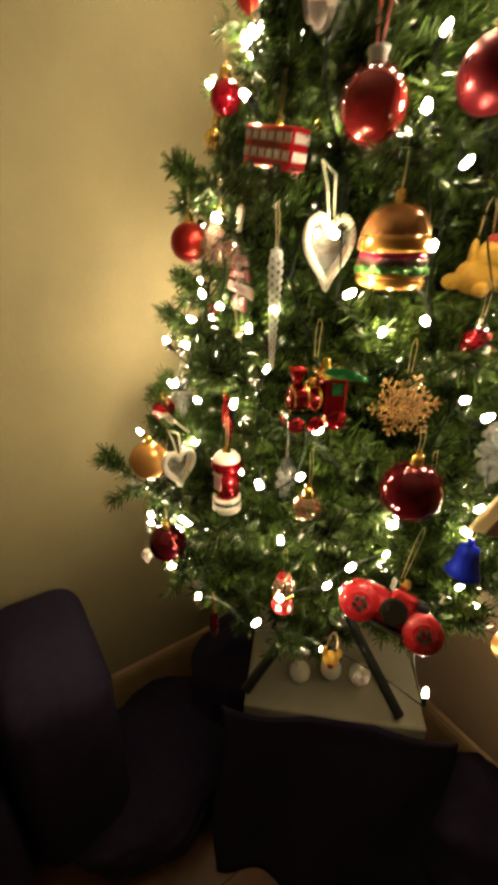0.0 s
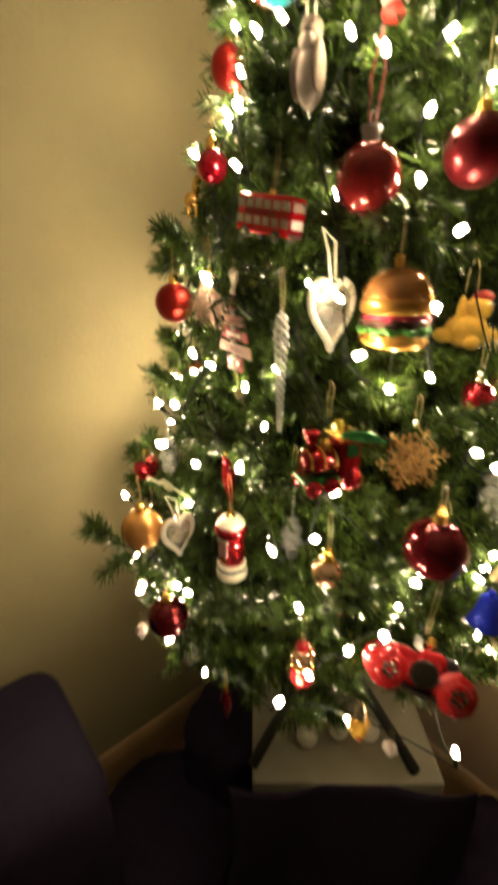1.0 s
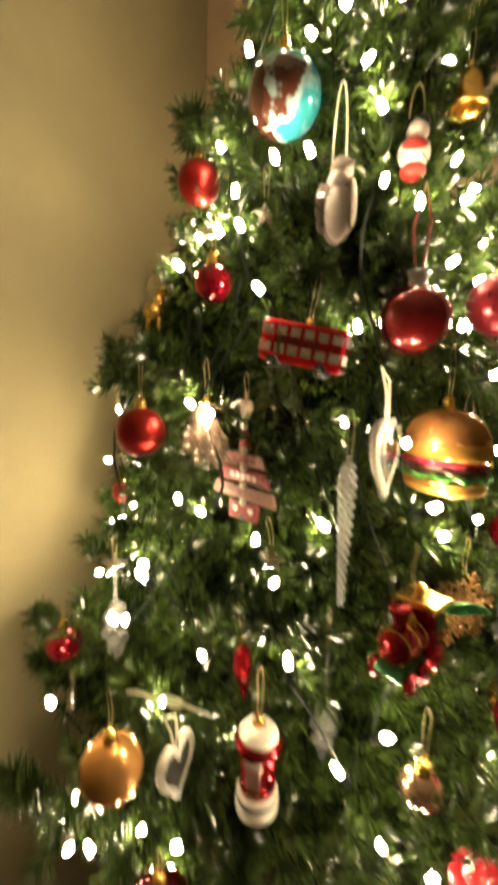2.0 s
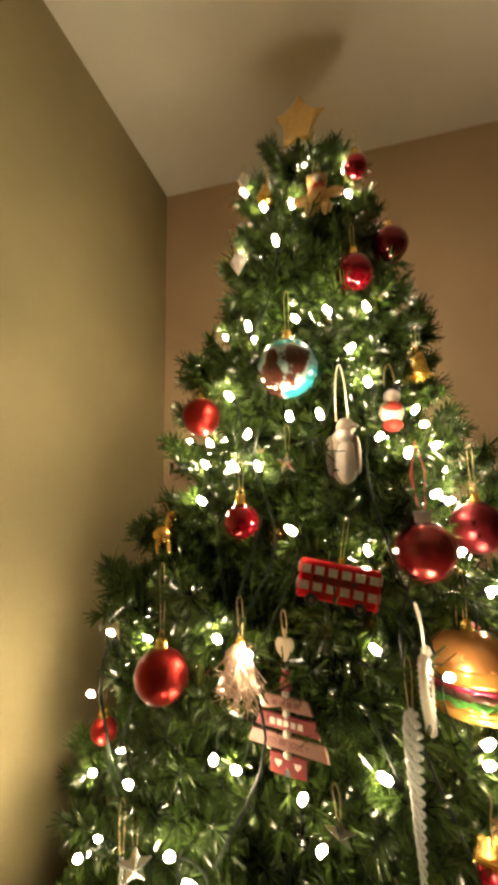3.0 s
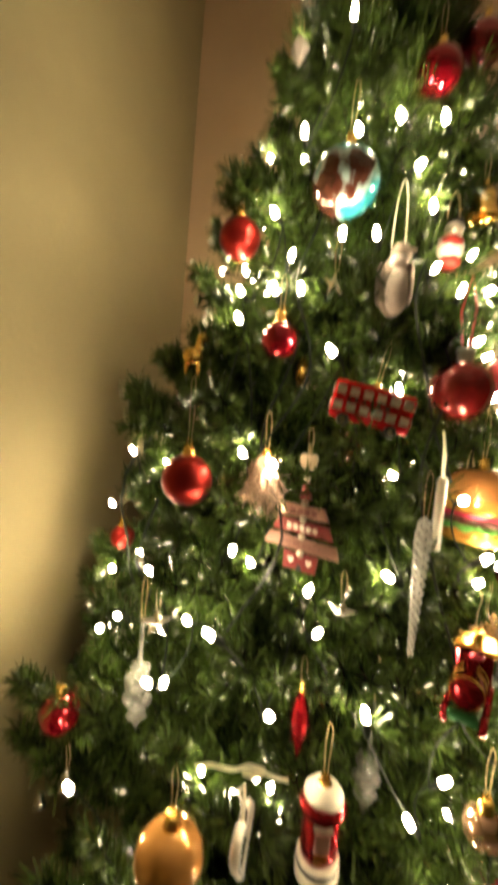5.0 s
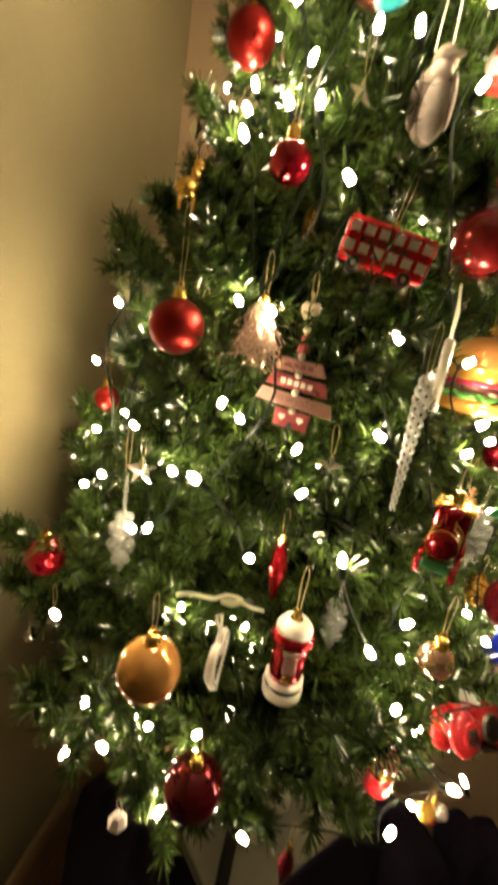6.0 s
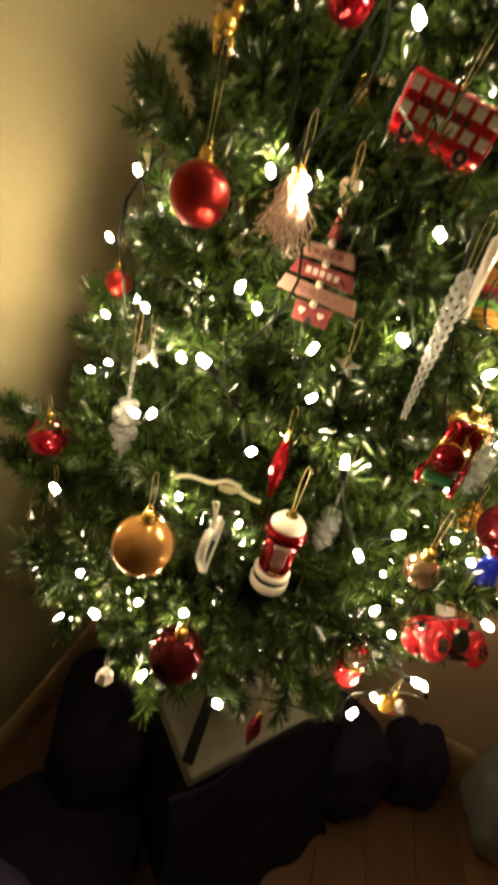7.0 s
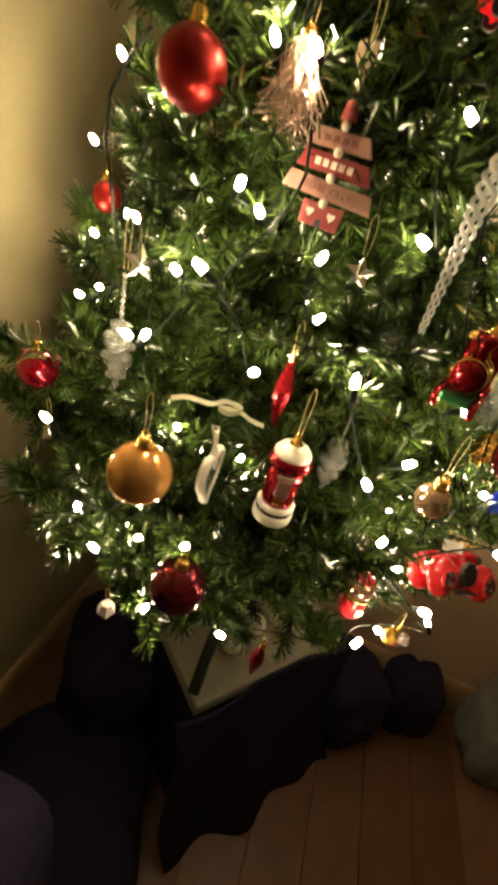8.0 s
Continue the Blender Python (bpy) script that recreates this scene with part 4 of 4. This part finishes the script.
# little flat stars and gems
def flat_star(where, r, mat, label, turn, lean=0):
    o = thing("star_ornament", where, label, "ornament", "small hanging stars", turn=turn, lean=lean)
    bm = bmesh.new()
    out = star_outline(r, 0.48)
    ring = [bm.verts.new((x, 0, z)) for x, z in out]
    for y in (-0.006, 0.006):
        c = bm.verts.new((0, y, 0))
        for i in range(len(ring)):
            bm.faces.new((ring[i], ring[(i + 1) % len(ring)], c) if y < 0 else (ring[(i + 1) % len(ring)], ring[i], c))
    part("star_body", bm, mat, o)
    loop(o, 0.03, base=r)


flat_star((0.273, -0.601, 1.156), 0.017, SILVER, "silver faceted star on a thread", 30)
flat_star((0.462, -0.586, 1.200), 0.015, SILVER, "silver faceted star on a thread", -10, 12)
flat_star((0.420, -0.537, 1.532), 0.014, SILVER, "small silver star below the globe", 10)


def gem(where, r, mat, label):
    o = thing("gem_ornament", where, label, "ornament", "small faceted gems")
    part("stone", lathe([(0, r * 1.0), (r * 0.45, r * 0.85), (r * 0.8, r * 0.1), (0, -r * 1.25)], 6), mat, o)
    loop(o, 0.022, base=r * 0.9)


MILK = shader("milky_pink_crystal", (0.82, 0.72, 0.70), 0.2, 0.2, 0.1, 60)
gem((0.338, -0.440, 1.853), 0.016, MILK, "milky pink faceted gem")
gem((0.327, -0.352, 2.072), 0.014, MILK, "milky pink faceted gem near the treetop")
gem((0.197, -0.376, 1.553), 0.011, SILVER, "slim silver faceted drop")
gem((0.325, -0.690, 0.795), 0.014, MILK, "milky faceted gem low on the tree")
gem((0.182, -0.490, 1.334), 0.012, SILVER, "small silver faceted drop")
gem((0.69, -0.53, 0.765), 0.013, MILK, "milky faceted gem above the box")
gem((0.455, -0.56, 0.905), 0.012, SILVER, "small silver faceted drop in the branches")

# gold pinecone, mesh heart, tassel
def cone_ornament(where, r, h, mat, label):
    o = thing("pinecone_ornament", where, label, "ornament", "small pinecones")
    for k in range(26):
        s = (k + 0.5) / 26
        rr = r * math.sin(math.pi * (0.12 + 0.8 * s))
        a = k * 2.4
        m = Matrix.Translation((rr * 0.6 * math.cos(a), rr * 0.6 * math.sin(a), h * (0.5 - s))) @ Euler((0, 0.9, a)).to_matrix().to_4x4() @ Matrix.Diagonal((r * 0.5, r * 0.42, r * 0.14, 1))
        part("scale", lathe(ball_profile(1, 4), 7, m=m), mat, o)
    part("core", oval(0, 0, 0, r * 0.62, r * 0.62, h * 0.5), mat, o, smooth=True)
    loop(o, 0.03, base=h * 0.5)


cone_ornament((0.374, -0.400, 1.450), 0.013, 0.034, GOLD, "small gold pinecone set deep in the branches")
cone_ornament((0.677, -0.445, 1.040), 0.017, 0.036, GOLD, "gold pinecone beside the maroon bauble")

tassel = thing("tassel_ornament", (0.366, -0.557, 1.322), "rose-gold tinsel tassel on a gold thread", "ornament")
tassel.scale = (1.0, 1.0, 0.80)
TINSEL = shader("rose_tinsel_strand", (0.60, 0.43, 0.33), 0.22, 0.6, 0.3, 200)
bm = bmesh.new()
for k in range(170):
    a, s = rng.random() * 2 * math.pi, rng.random() ** 0.5
    w = 0.005 + 0.021 * s
    e = Vector((w * math.cos(a), w * math.sin(a), -0.030 + 0.014 * rng.normal()))
    kink = Vector((rng.normal(0, 0.004), rng.normal(0, 0.004), 0))
    tube([(0.003 * math.cos(a), 0.003 * math.sin(a), 0.028), e * 0.42 + kink + Vector((0, 0, 0.022)), e * 0.8 - kink * 1.3, e + kink], 0.0006, 3, bm)
tagged(part("tinsel", bm, TINSEL, tassel), kind="stuff")
part("cap", lathe([(0, 0.036), (0.004, 0.035), (0.007, 0.026), (0, 0.024)], 14), GOLD, tassel, smooth=True)
loop(tassel, 0.05, base=0.035)

# wooden name boards on a string of beads
sign = thing("wooden_tree_sign", (0.412, -0.553, 1.262), "string of small red and pink wooden boards and beads", "ornament", turn=-10)
sign.scale = (0.92, 0.92, 0.92)
part("cord", tube([(0, 0, -0.040), (0, 0, 0.105)], 0.0008, 5), TWINE, sign)
WORD = shader("brown_print", (0.16, 0.05, 0.04), 0.7)
PALE_PRINT = shader("pale_print", (0.80, 0.66, 0.58), 0.7)


def board(z, top_w, low_w, h, mat, tilt):
    p = part("board", slab([(-low_w / 2, -h / 2), (low_w / 2, -h / 2), (top_w / 2, h / 2), (-top_w / 2, h / 2)], 0.004, bevel=0.0006), mat, sign)
    p.matrix_basis = pose(0, 0, z, 0, tilt, 0)
    return p


top_board = board(0.027, 0.048, 0.062, 0.014, FELT_PINK, 2)
name_board = board(0.008, 0.062, 0.074, 0.015, FELT_RED, 4)
word_board = board(-0.012, 0.082, 0.092, 0.015, FELT_PINK, 5)
foot_board = board(-0.033, 0.042, 0.040, 0.020, FELT_RED, 3)
for k in range(4):
    part("print_bar", block(-0.016 + 0.0085 * k, -0.0027, -0.0025, -0.010 + 0.0085 * k, -0.0021, 0.0025), WORD, top_board)
for k in range(5):
    part("print_bar", block(-0.019 + 0.0079 * k, -0.0027, -0.003, -0.0135 + 0.0079 * k, -0.0021, 0.003), PALE_PRINT, name_board)
tc = bpy.data.curves.new("words", "FONT")
tc.body = "TO BE JOLLY"
tc.size = 0.0085
tc.align_x, tc.align_y = "CENTER", "CENTER"
tc.extrude = 0.0002
words = new("words", tc)
tc.materials.append(WORD)
words.parent = word_board
words.matrix_basis = pose(0, -0.0024, 0, 90)
for x in (-0.011, 0.011):
    part("print_heart", slab([(x + q, z + 0.001) for q, z in heart_outline(0.008, 0.008, 20)], 0.0006, m=Matrix.Translation((0, -0.0024, 0))), PALE_PRINT, foot_board)
part("notch", slab([(-0.004, -0.0101), (0.004, -0.0101), (0.002, -0.003), (-0.002, -0.003)], 0.0006, m=Matrix.Translation((0, -0.0024, 0))), BLACK, foot_board)
for z in (-0.0225, -0.002, 0.018, 0.038, 0.066):
    part("bead", lathe(ball_profile(0.0042, 8), 14, m=Matrix.Translation((0, -0.002, z))), WOODBEAD, sign, smooth=True)
part("red_cone", lathe([(0, 0.042), (0.0075, 0.042), (0.0035, 0.062), (0, 0.062)], 16), FELT_RED, sign, smooth=True)
part("wooden_heart", slab([(x, z + 0.083) for x, z in heart_outline(0.022, 0.027, 28)], 0.004, bevel=0.001), BEIGE, sign, "plain pale wooden heart")
loop(sign, 0.035, base=0.09)

# cream ribbon lying over a branch
rib = thing("ribbon_bow", (0.390, -0.655, 1.072), "loose cream satin ribbon over a branch", "ribbon")
bm = bmesh.new()
path = [(-0.040, -0.012, 0.000), (-0.025, -0.013, 0.007), (-0.005, -0.012, 0.008), (0.008, -0.010, 0.014), (0.022, -0.006, 0.010), (0.012, -0.006, 0.002), (0.002, -0.010, 0.006), (0.018, -0.004, 0.006), (0.030, 0.004, -0.002), (0.042, 0.010, -0.006)]
fine = []
for i in range(len(path) - 1):
    p0, p1, p2, p3 = (Vector(path[max(0, min(len(path) - 1, i + k))]) for k in (-1, 0, 1, 2))
    for k in range(6):
        s = k / 6
        fine.append(0.5 * ((2 * p1) + (p2 - p0) * s + (2 * p0 - 5 * p1 + 4 * p2 - p3) * s * s + (3 * p1 - p0 - 3 * p2 + p3) * s ** 3))
edge = [(bm.verts.new(p + Vector((0, -0.001, 0.0028))), bm.verts.new(p + Vector((0, 0.001, -0.0028)))) for p in fine]
for (a, b), (c, d) in zip(edge, edge[1:]):
    bm.faces.new((a, b, d, c))
bmesh.ops.solidify(bm, geom=bm.faces[:], thickness=0.0007)
part("ribbon", bm, RIBBON, rib, smooth=True)

# soft and painted figures, each one plain shape
PLUSH = shader("golden_brown_plush", (0.66, 0.40, 0.15), 0.9, 0, 0.3, 200, 0.8, 900)
YELLOW = shader("yellow_felt", (0.72, 0.42, 0.06), 0.85, 0, 0.25, 150, 0.6, 700)
GREY = shader("grey_brown_felt", (0.22, 0.17, 0.13), 0.8, 0, 0.3, 150, 0.5, 600)
WHITE_FELT = shader("white_felt", (0.70, 0.60, 0.54), 0.85, 0, 0.15, 150, 0.5, 600)


def figure(name, where, blobs, mats, label, turn, thread, mat=TWINE):
    bm = bmesh.new()
    for x, y, z, a, b, c, slot in blobs:
        oval(x, y, z, a, b, c, bm, slot)
    top = max(b[2] + b[5] for b in blobs)
    pts = []
    for i in range(13):
        q = math.pi * i / 12
        pts.append((-0.007 * math.cos(q), 0, top - 0.003 + thread * math.sin(q)))
    n = len(bm.faces)
    tube(pts, 0.0009, 5, bm)
    bm.faces.ensure_lookup_table()
    for f in bm.faces[n:]:
        f.material_index = len(mats) - 1
    ob = part(name, bm, mats, None, "", True)
    ob.matrix_basis = pose(*where, 0, 0, turn)
    return tagged(ob, label, "ornament")


figure("plush_bear", (0.462, -0.420, 1.952), [
    (0, 0, 0, 0.021, 0.017, 0.024, 0), (0, -0.003, 0.030, 0.018, 0.016, 0.016, 0), (-0.013, 0, 0.043, 0.006, 0.004, 0.006, 0), (0.013, 0, 0.043, 0.006, 0.004, 0.006, 0),
    (0, -0.017, 0.027, 0.008, 0.006, 0.006, 2), (-0.029, -0.004, -0.006, 0.017, 0.008, 0.009, 0), (0.029, -0.004, 0.006, 0.017, 0.008, 0.009, 0),
    (-0.014, -0.008, -0.026, 0.010, 0.011, 0.012, 0), (0.014, -0.008, -0.026, 0.010, 0.011, 0.012, 0), (0, -0.004, 0.015, 0.016, 0.015, 0.005, 1)],
    [PLUSH, RED_RIBBON, WHITE_FELT, TWINE], "golden brown plush bear with a red scarf", 5, 0.03).scale = (0.86, 0.86, 0.86)
figure("felt_penguin", (0.481, -0.502, 1.543), [
    (0, 0.002, -0.002, 0.0190, 0.0145, 0.034, 0), (0.003, -0.0030, -0.007, 0.0145, 0.0120, 0.028, 1), (0.004, -0.001, 0.031, 0.0115, 0.0115, 0.012, 0), (0.013, -0.010, 0.031, 0.008, 0.0035, 0.0028, 0),
    (-0.0145, -0.004, -0.002, 0.0060, 0.0095, 0.024, 0), (0.0165, -0.002, -0.002, 0.0040, 0.0085, 0.023, 0), (0.003, -0.006, 0.020, 0.010, 0.008, 0.010, 1)],
    [GREY, WHITE_FELT, RIBBON], "white and grey felt penguin on a cream ribbon", -8, 0.07)
figure("plush_duckling", (0.617, -0.340, 1.281), [
    (0, 0, -0.006, 0.026, 0.020, 0.022, 0), (0.010, -0.004, 0.020, 0.017, 0.015, 0.015, 0), (-0.026, -0.004, -0.012, 0.014, 0.008, 0.010, 0), (0.026, -0.006, -0.012, 0.012, 0.009, 0.010, 0),
    (-0.010, -0.006, 0.016, 0.006, 0.006, 0.020, 0), (0.014, -0.002, 0.034, 0.013, 0.012, 0.008, 1), (0.014, -0.004, 0.026, 0.014, 0.013, 0.003, 2), (0.004, -0.018, -0.020, 0.010, 0.008, 0.009, 0)],
    [YELLOW, RED_RIBBON, WHITE_FELT, TWINE], "yellow plush toy in a red hat", 40, 0.04)
figure("painted_robin", (0.542, -0.446, 1.602), [
    (0, 0, 0, 0.016, 0.013, 0.016, 2), (0, -0.005, 0.004, 0.013, 0.010, 0.009, 0), (0.002, 0, 0.020, 0.011, 0.010, 0.010, 2), (0.006, 0.002, 0.028, 0.008, 0.008, 0.009, 1), (0, -0.002, -0.018, 0.013, 0.011, 0.009, 0)],
    [RED_RIBBON, BLACK, WHITE_FELT, YELLOW, TWINE], "small red and white painted winter figure", 12, 0.03)
figure("gilt_deer", (0.248, -0.500, 1.452), [
    (0, 0, 0, 0.013, 0.008, 0.011, 0), (0.008, 0, 0.014, 0.006, 0.005, 0.010, 0), (0.012, -0.001, 0.024, 0.008, 0.005, 0.006, 0), (-0.007, 0, -0.014, 0.003, 0.003, 0.011, 0), (0.008, 0, -0.014, 0.003, 0.003, 0.011, 0)],
    [GOLD, TWINE], "small gilt animal figure hanging on a thread", 20, 0.014)
figure("painted_reindeer", (0.660, -0.560, 0.795), [
    (0, 0, 0, 0.011, 0.010, 0.012, 0), (-0.010, 0, 0.014, 0.004, 0.003, 0.009, 0), (0.010, 0, 0.014, 0.004, 0.003, 0.009, 0), (0, -0.009, -0.002, 0.004, 0.004, 0.004, 1)],
    [YELLOW, RED_RIBBON, TWINE], "small tan and red painted figure above the box", 42, 0.03)

# little wooden house with a dark roof
HOUSE_WOOD = shader("pale_birch_wood", (0.66, 0.50, 0.26), 0.55, 0, 0.15, 60)
DARK_WOOD = shader("dark_stained_wood", (0.09, 0.045, 0.02), 0.6, 0, 0.3, 60)
house = thing("wooden_house_ornament", (0.757, -0.420, 1.040), "pale wooden gable ornament with dark stained front", "ornament", turn=40)
part("gable", slab([(-0.030, -0.030), (0.030, -0.030), (0.0, 0.042)], 0.010, bevel=0.001), HOUSE_WOOD, house)
part("front", slab([(-0.016, -0.030), (0.030, -0.030), (0.012, 0.012), (0.004, 0.014)], 0.003, m=Matrix.Translation((0, -0.0068, 0))), DARK_WOOD, house)
part("print_bar", block(0.0, -0.0090, 0.000, 0.014, -0.0083, 0.004), GOLD, house)
loop(house, 0.03, base=0.04)

# ---- the branches, left out where they hide ornaments and bulbs from viewpoints ----
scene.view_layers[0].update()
# viewpoints on an arc before the tree, close to the camera path
VIEW_POINTS = [(AX + 0.7 * math.cos(math.radians(a)), AY + 0.7 * math.sin(math.radians(a)), h)
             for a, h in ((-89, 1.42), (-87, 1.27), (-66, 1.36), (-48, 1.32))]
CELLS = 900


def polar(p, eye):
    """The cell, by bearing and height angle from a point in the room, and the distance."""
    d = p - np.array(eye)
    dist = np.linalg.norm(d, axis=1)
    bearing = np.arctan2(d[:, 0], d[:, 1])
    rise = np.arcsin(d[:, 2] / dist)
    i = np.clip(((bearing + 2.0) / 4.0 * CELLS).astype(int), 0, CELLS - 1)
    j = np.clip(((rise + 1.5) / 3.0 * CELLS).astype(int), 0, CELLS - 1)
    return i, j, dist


def surface_points(ob, spacing):
    me = ob.data
    m = np.array(ob.matrix_world)
    co = np.empty(len(me.vertices) * 3)
    me.vertices.foreach_get("co", co)
    co = co.reshape(-1, 3) @ m[:3, :3].T + m[:3, 3]
    me.calc_loop_triangles()
    tri = np.array([t.vertices for t in me.loop_triangles])
    a, b, c = co[tri[:, 0]], co[tri[:, 1]], co[tri[:, 2]]
    area = np.linalg.norm(np.cross(b - a, c - a), axis=1) / 2
    reps = np.clip((area / spacing ** 2).astype(int) + 1, 1, 400)
    k = np.repeat(np.arange(len(tri)), reps)
    u, v = rng.random(len(k)), rng.random(len(k))
    flip = u + v > 1
    u[flip], v[flip] = 1 - u[flip], 1 - v[flip]
    return a[k] + (b - a)[k] * u[:, None] + (c - a)[k] * v[:, None]


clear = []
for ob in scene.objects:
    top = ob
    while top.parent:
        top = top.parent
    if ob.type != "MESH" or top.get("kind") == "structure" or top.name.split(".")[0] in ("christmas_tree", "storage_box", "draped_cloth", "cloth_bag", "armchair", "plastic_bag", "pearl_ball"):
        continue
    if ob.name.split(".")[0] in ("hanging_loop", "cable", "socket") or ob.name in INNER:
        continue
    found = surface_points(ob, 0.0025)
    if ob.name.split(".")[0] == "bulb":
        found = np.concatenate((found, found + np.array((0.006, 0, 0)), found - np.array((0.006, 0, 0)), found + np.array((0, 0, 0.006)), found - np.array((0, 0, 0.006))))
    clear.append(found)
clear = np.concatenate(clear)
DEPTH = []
for eye in VIEW_POINTS:
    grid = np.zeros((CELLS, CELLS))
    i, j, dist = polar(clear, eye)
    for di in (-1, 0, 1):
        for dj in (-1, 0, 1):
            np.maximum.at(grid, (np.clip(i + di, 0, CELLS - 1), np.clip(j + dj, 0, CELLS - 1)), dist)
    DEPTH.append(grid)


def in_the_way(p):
    """Which of these places (from the tree's foot) lie between a hanging thing and a viewpoint."""
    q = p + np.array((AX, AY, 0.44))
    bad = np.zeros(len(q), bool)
    for eye, grid in zip(VIEW_POINTS, DEPTH):
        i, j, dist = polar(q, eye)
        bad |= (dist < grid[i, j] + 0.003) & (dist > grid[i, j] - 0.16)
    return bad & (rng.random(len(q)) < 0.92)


z = 0.715
while z < 2.09:
    r = reach(z) * (0.9 if z < 0.74 else 1)
    count = max(5, int(2 * math.pi * r / 0.115) + 2)
    turn = rng.random() * 6.3
    for k in range(count):
        a = turn + 2 * math.pi * (k + rng.uniform(-0.25, 0.25)) / count
        rr = r * rng.uniform(0.78, 1.03)
        way = math.degrees(math.remainder(a, 2 * math.pi))
        if z < 0.84 and -50 < way < -12:
            if z < 0.77:
                continue
            rr *= 0.86
        if way < -95 and z < 0.93:
            rr = min(rr * 1.14, 0.42)
        elif way < -95 and 1.0 < z < 1.5:
            rr *= 0.97
        lim = 9.0
        if math.sin(a) > 0.05:
            lim = min(lim, (-AY - 0.02) / math.sin(a))
        if math.cos(a) < -0.05:
            lim = min(lim, (AX - 0.02) / -math.cos(a))
        branch(a, z + rng.normal(0, 0.012), min(rr, lim), rng.uniform(-0.12, 0.12) + 0.25 * max(0, (z - 1.7)) - (0.05 if z < 0.8 else 0))
    z += 0.064 if z < 1.6 else 0.048
for k in range(7):
    branch(k * 0.9 + 0.3, 2.055 + 0.006 * k, 0.058, 1.15)


# ---- floor planks ----
plank_me = {}


def plank_mesh(length):
    key = round(length, 3)
    if key not in plank_me:
        bm = block(0, 0, -0.008, 0.128, length, 0, 0.0012, segments=1)
        me = bpy.data.meshes.new("plank")
        bm.to_mesh(me)
        bm.free()
        me.materials.append(FLOOR_PLANK)
        plank_me[key] = me
    return plank_me[key]


FLOOR_PLANK = shader("oak_laminate_plank", (0.18, 0.090, 0.050), 0.45, 0, 0.3, 18)
nt = FLOOR_PLANK.node_tree
info = nt.nodes.new("ShaderNodeObjectInfo")
hue = nt.nodes.new("ShaderNodeHueSaturation")
rand = nt.nodes.new("ShaderNodeMapRange")
rand.inputs["To Min"].default_value, rand.inputs["To Max"].default_value = 0.75, 1.25
nt.links.new(info.outputs["Random"], rand.inputs["Value"])
nt.links.new(rand.outputs[0], hue.inputs["Value"])
b = nt.nodes["Principled BSDF"]
nt.links.new(b.inputs["Base Color"].links[0].from_socket, hue.inputs["Color"])
nt.links.new(hue.outputs["Color"], b.inputs["Base Color"])
for k in range(28):
    y = -0.019 - 0.62 * ((k * 7) % 5) / 5 - 0.62
    p = plank_mesh(-0.019 - y - 0.001)
    o = new("plank", p)
    o.parent = floor
    o.matrix_basis = pose(0.02 + 0.129 * k, y + 0.0005, 0)
    while y > YE + 0.02:
        ln = min(1.24, y - YE)
        o = new("plank", plank_mesh(ln - 0.001))
        o.parent = floor
        y -= ln
        o.matrix_basis = pose(0.02 + 0.129 * k, y + 0.0005, 0)
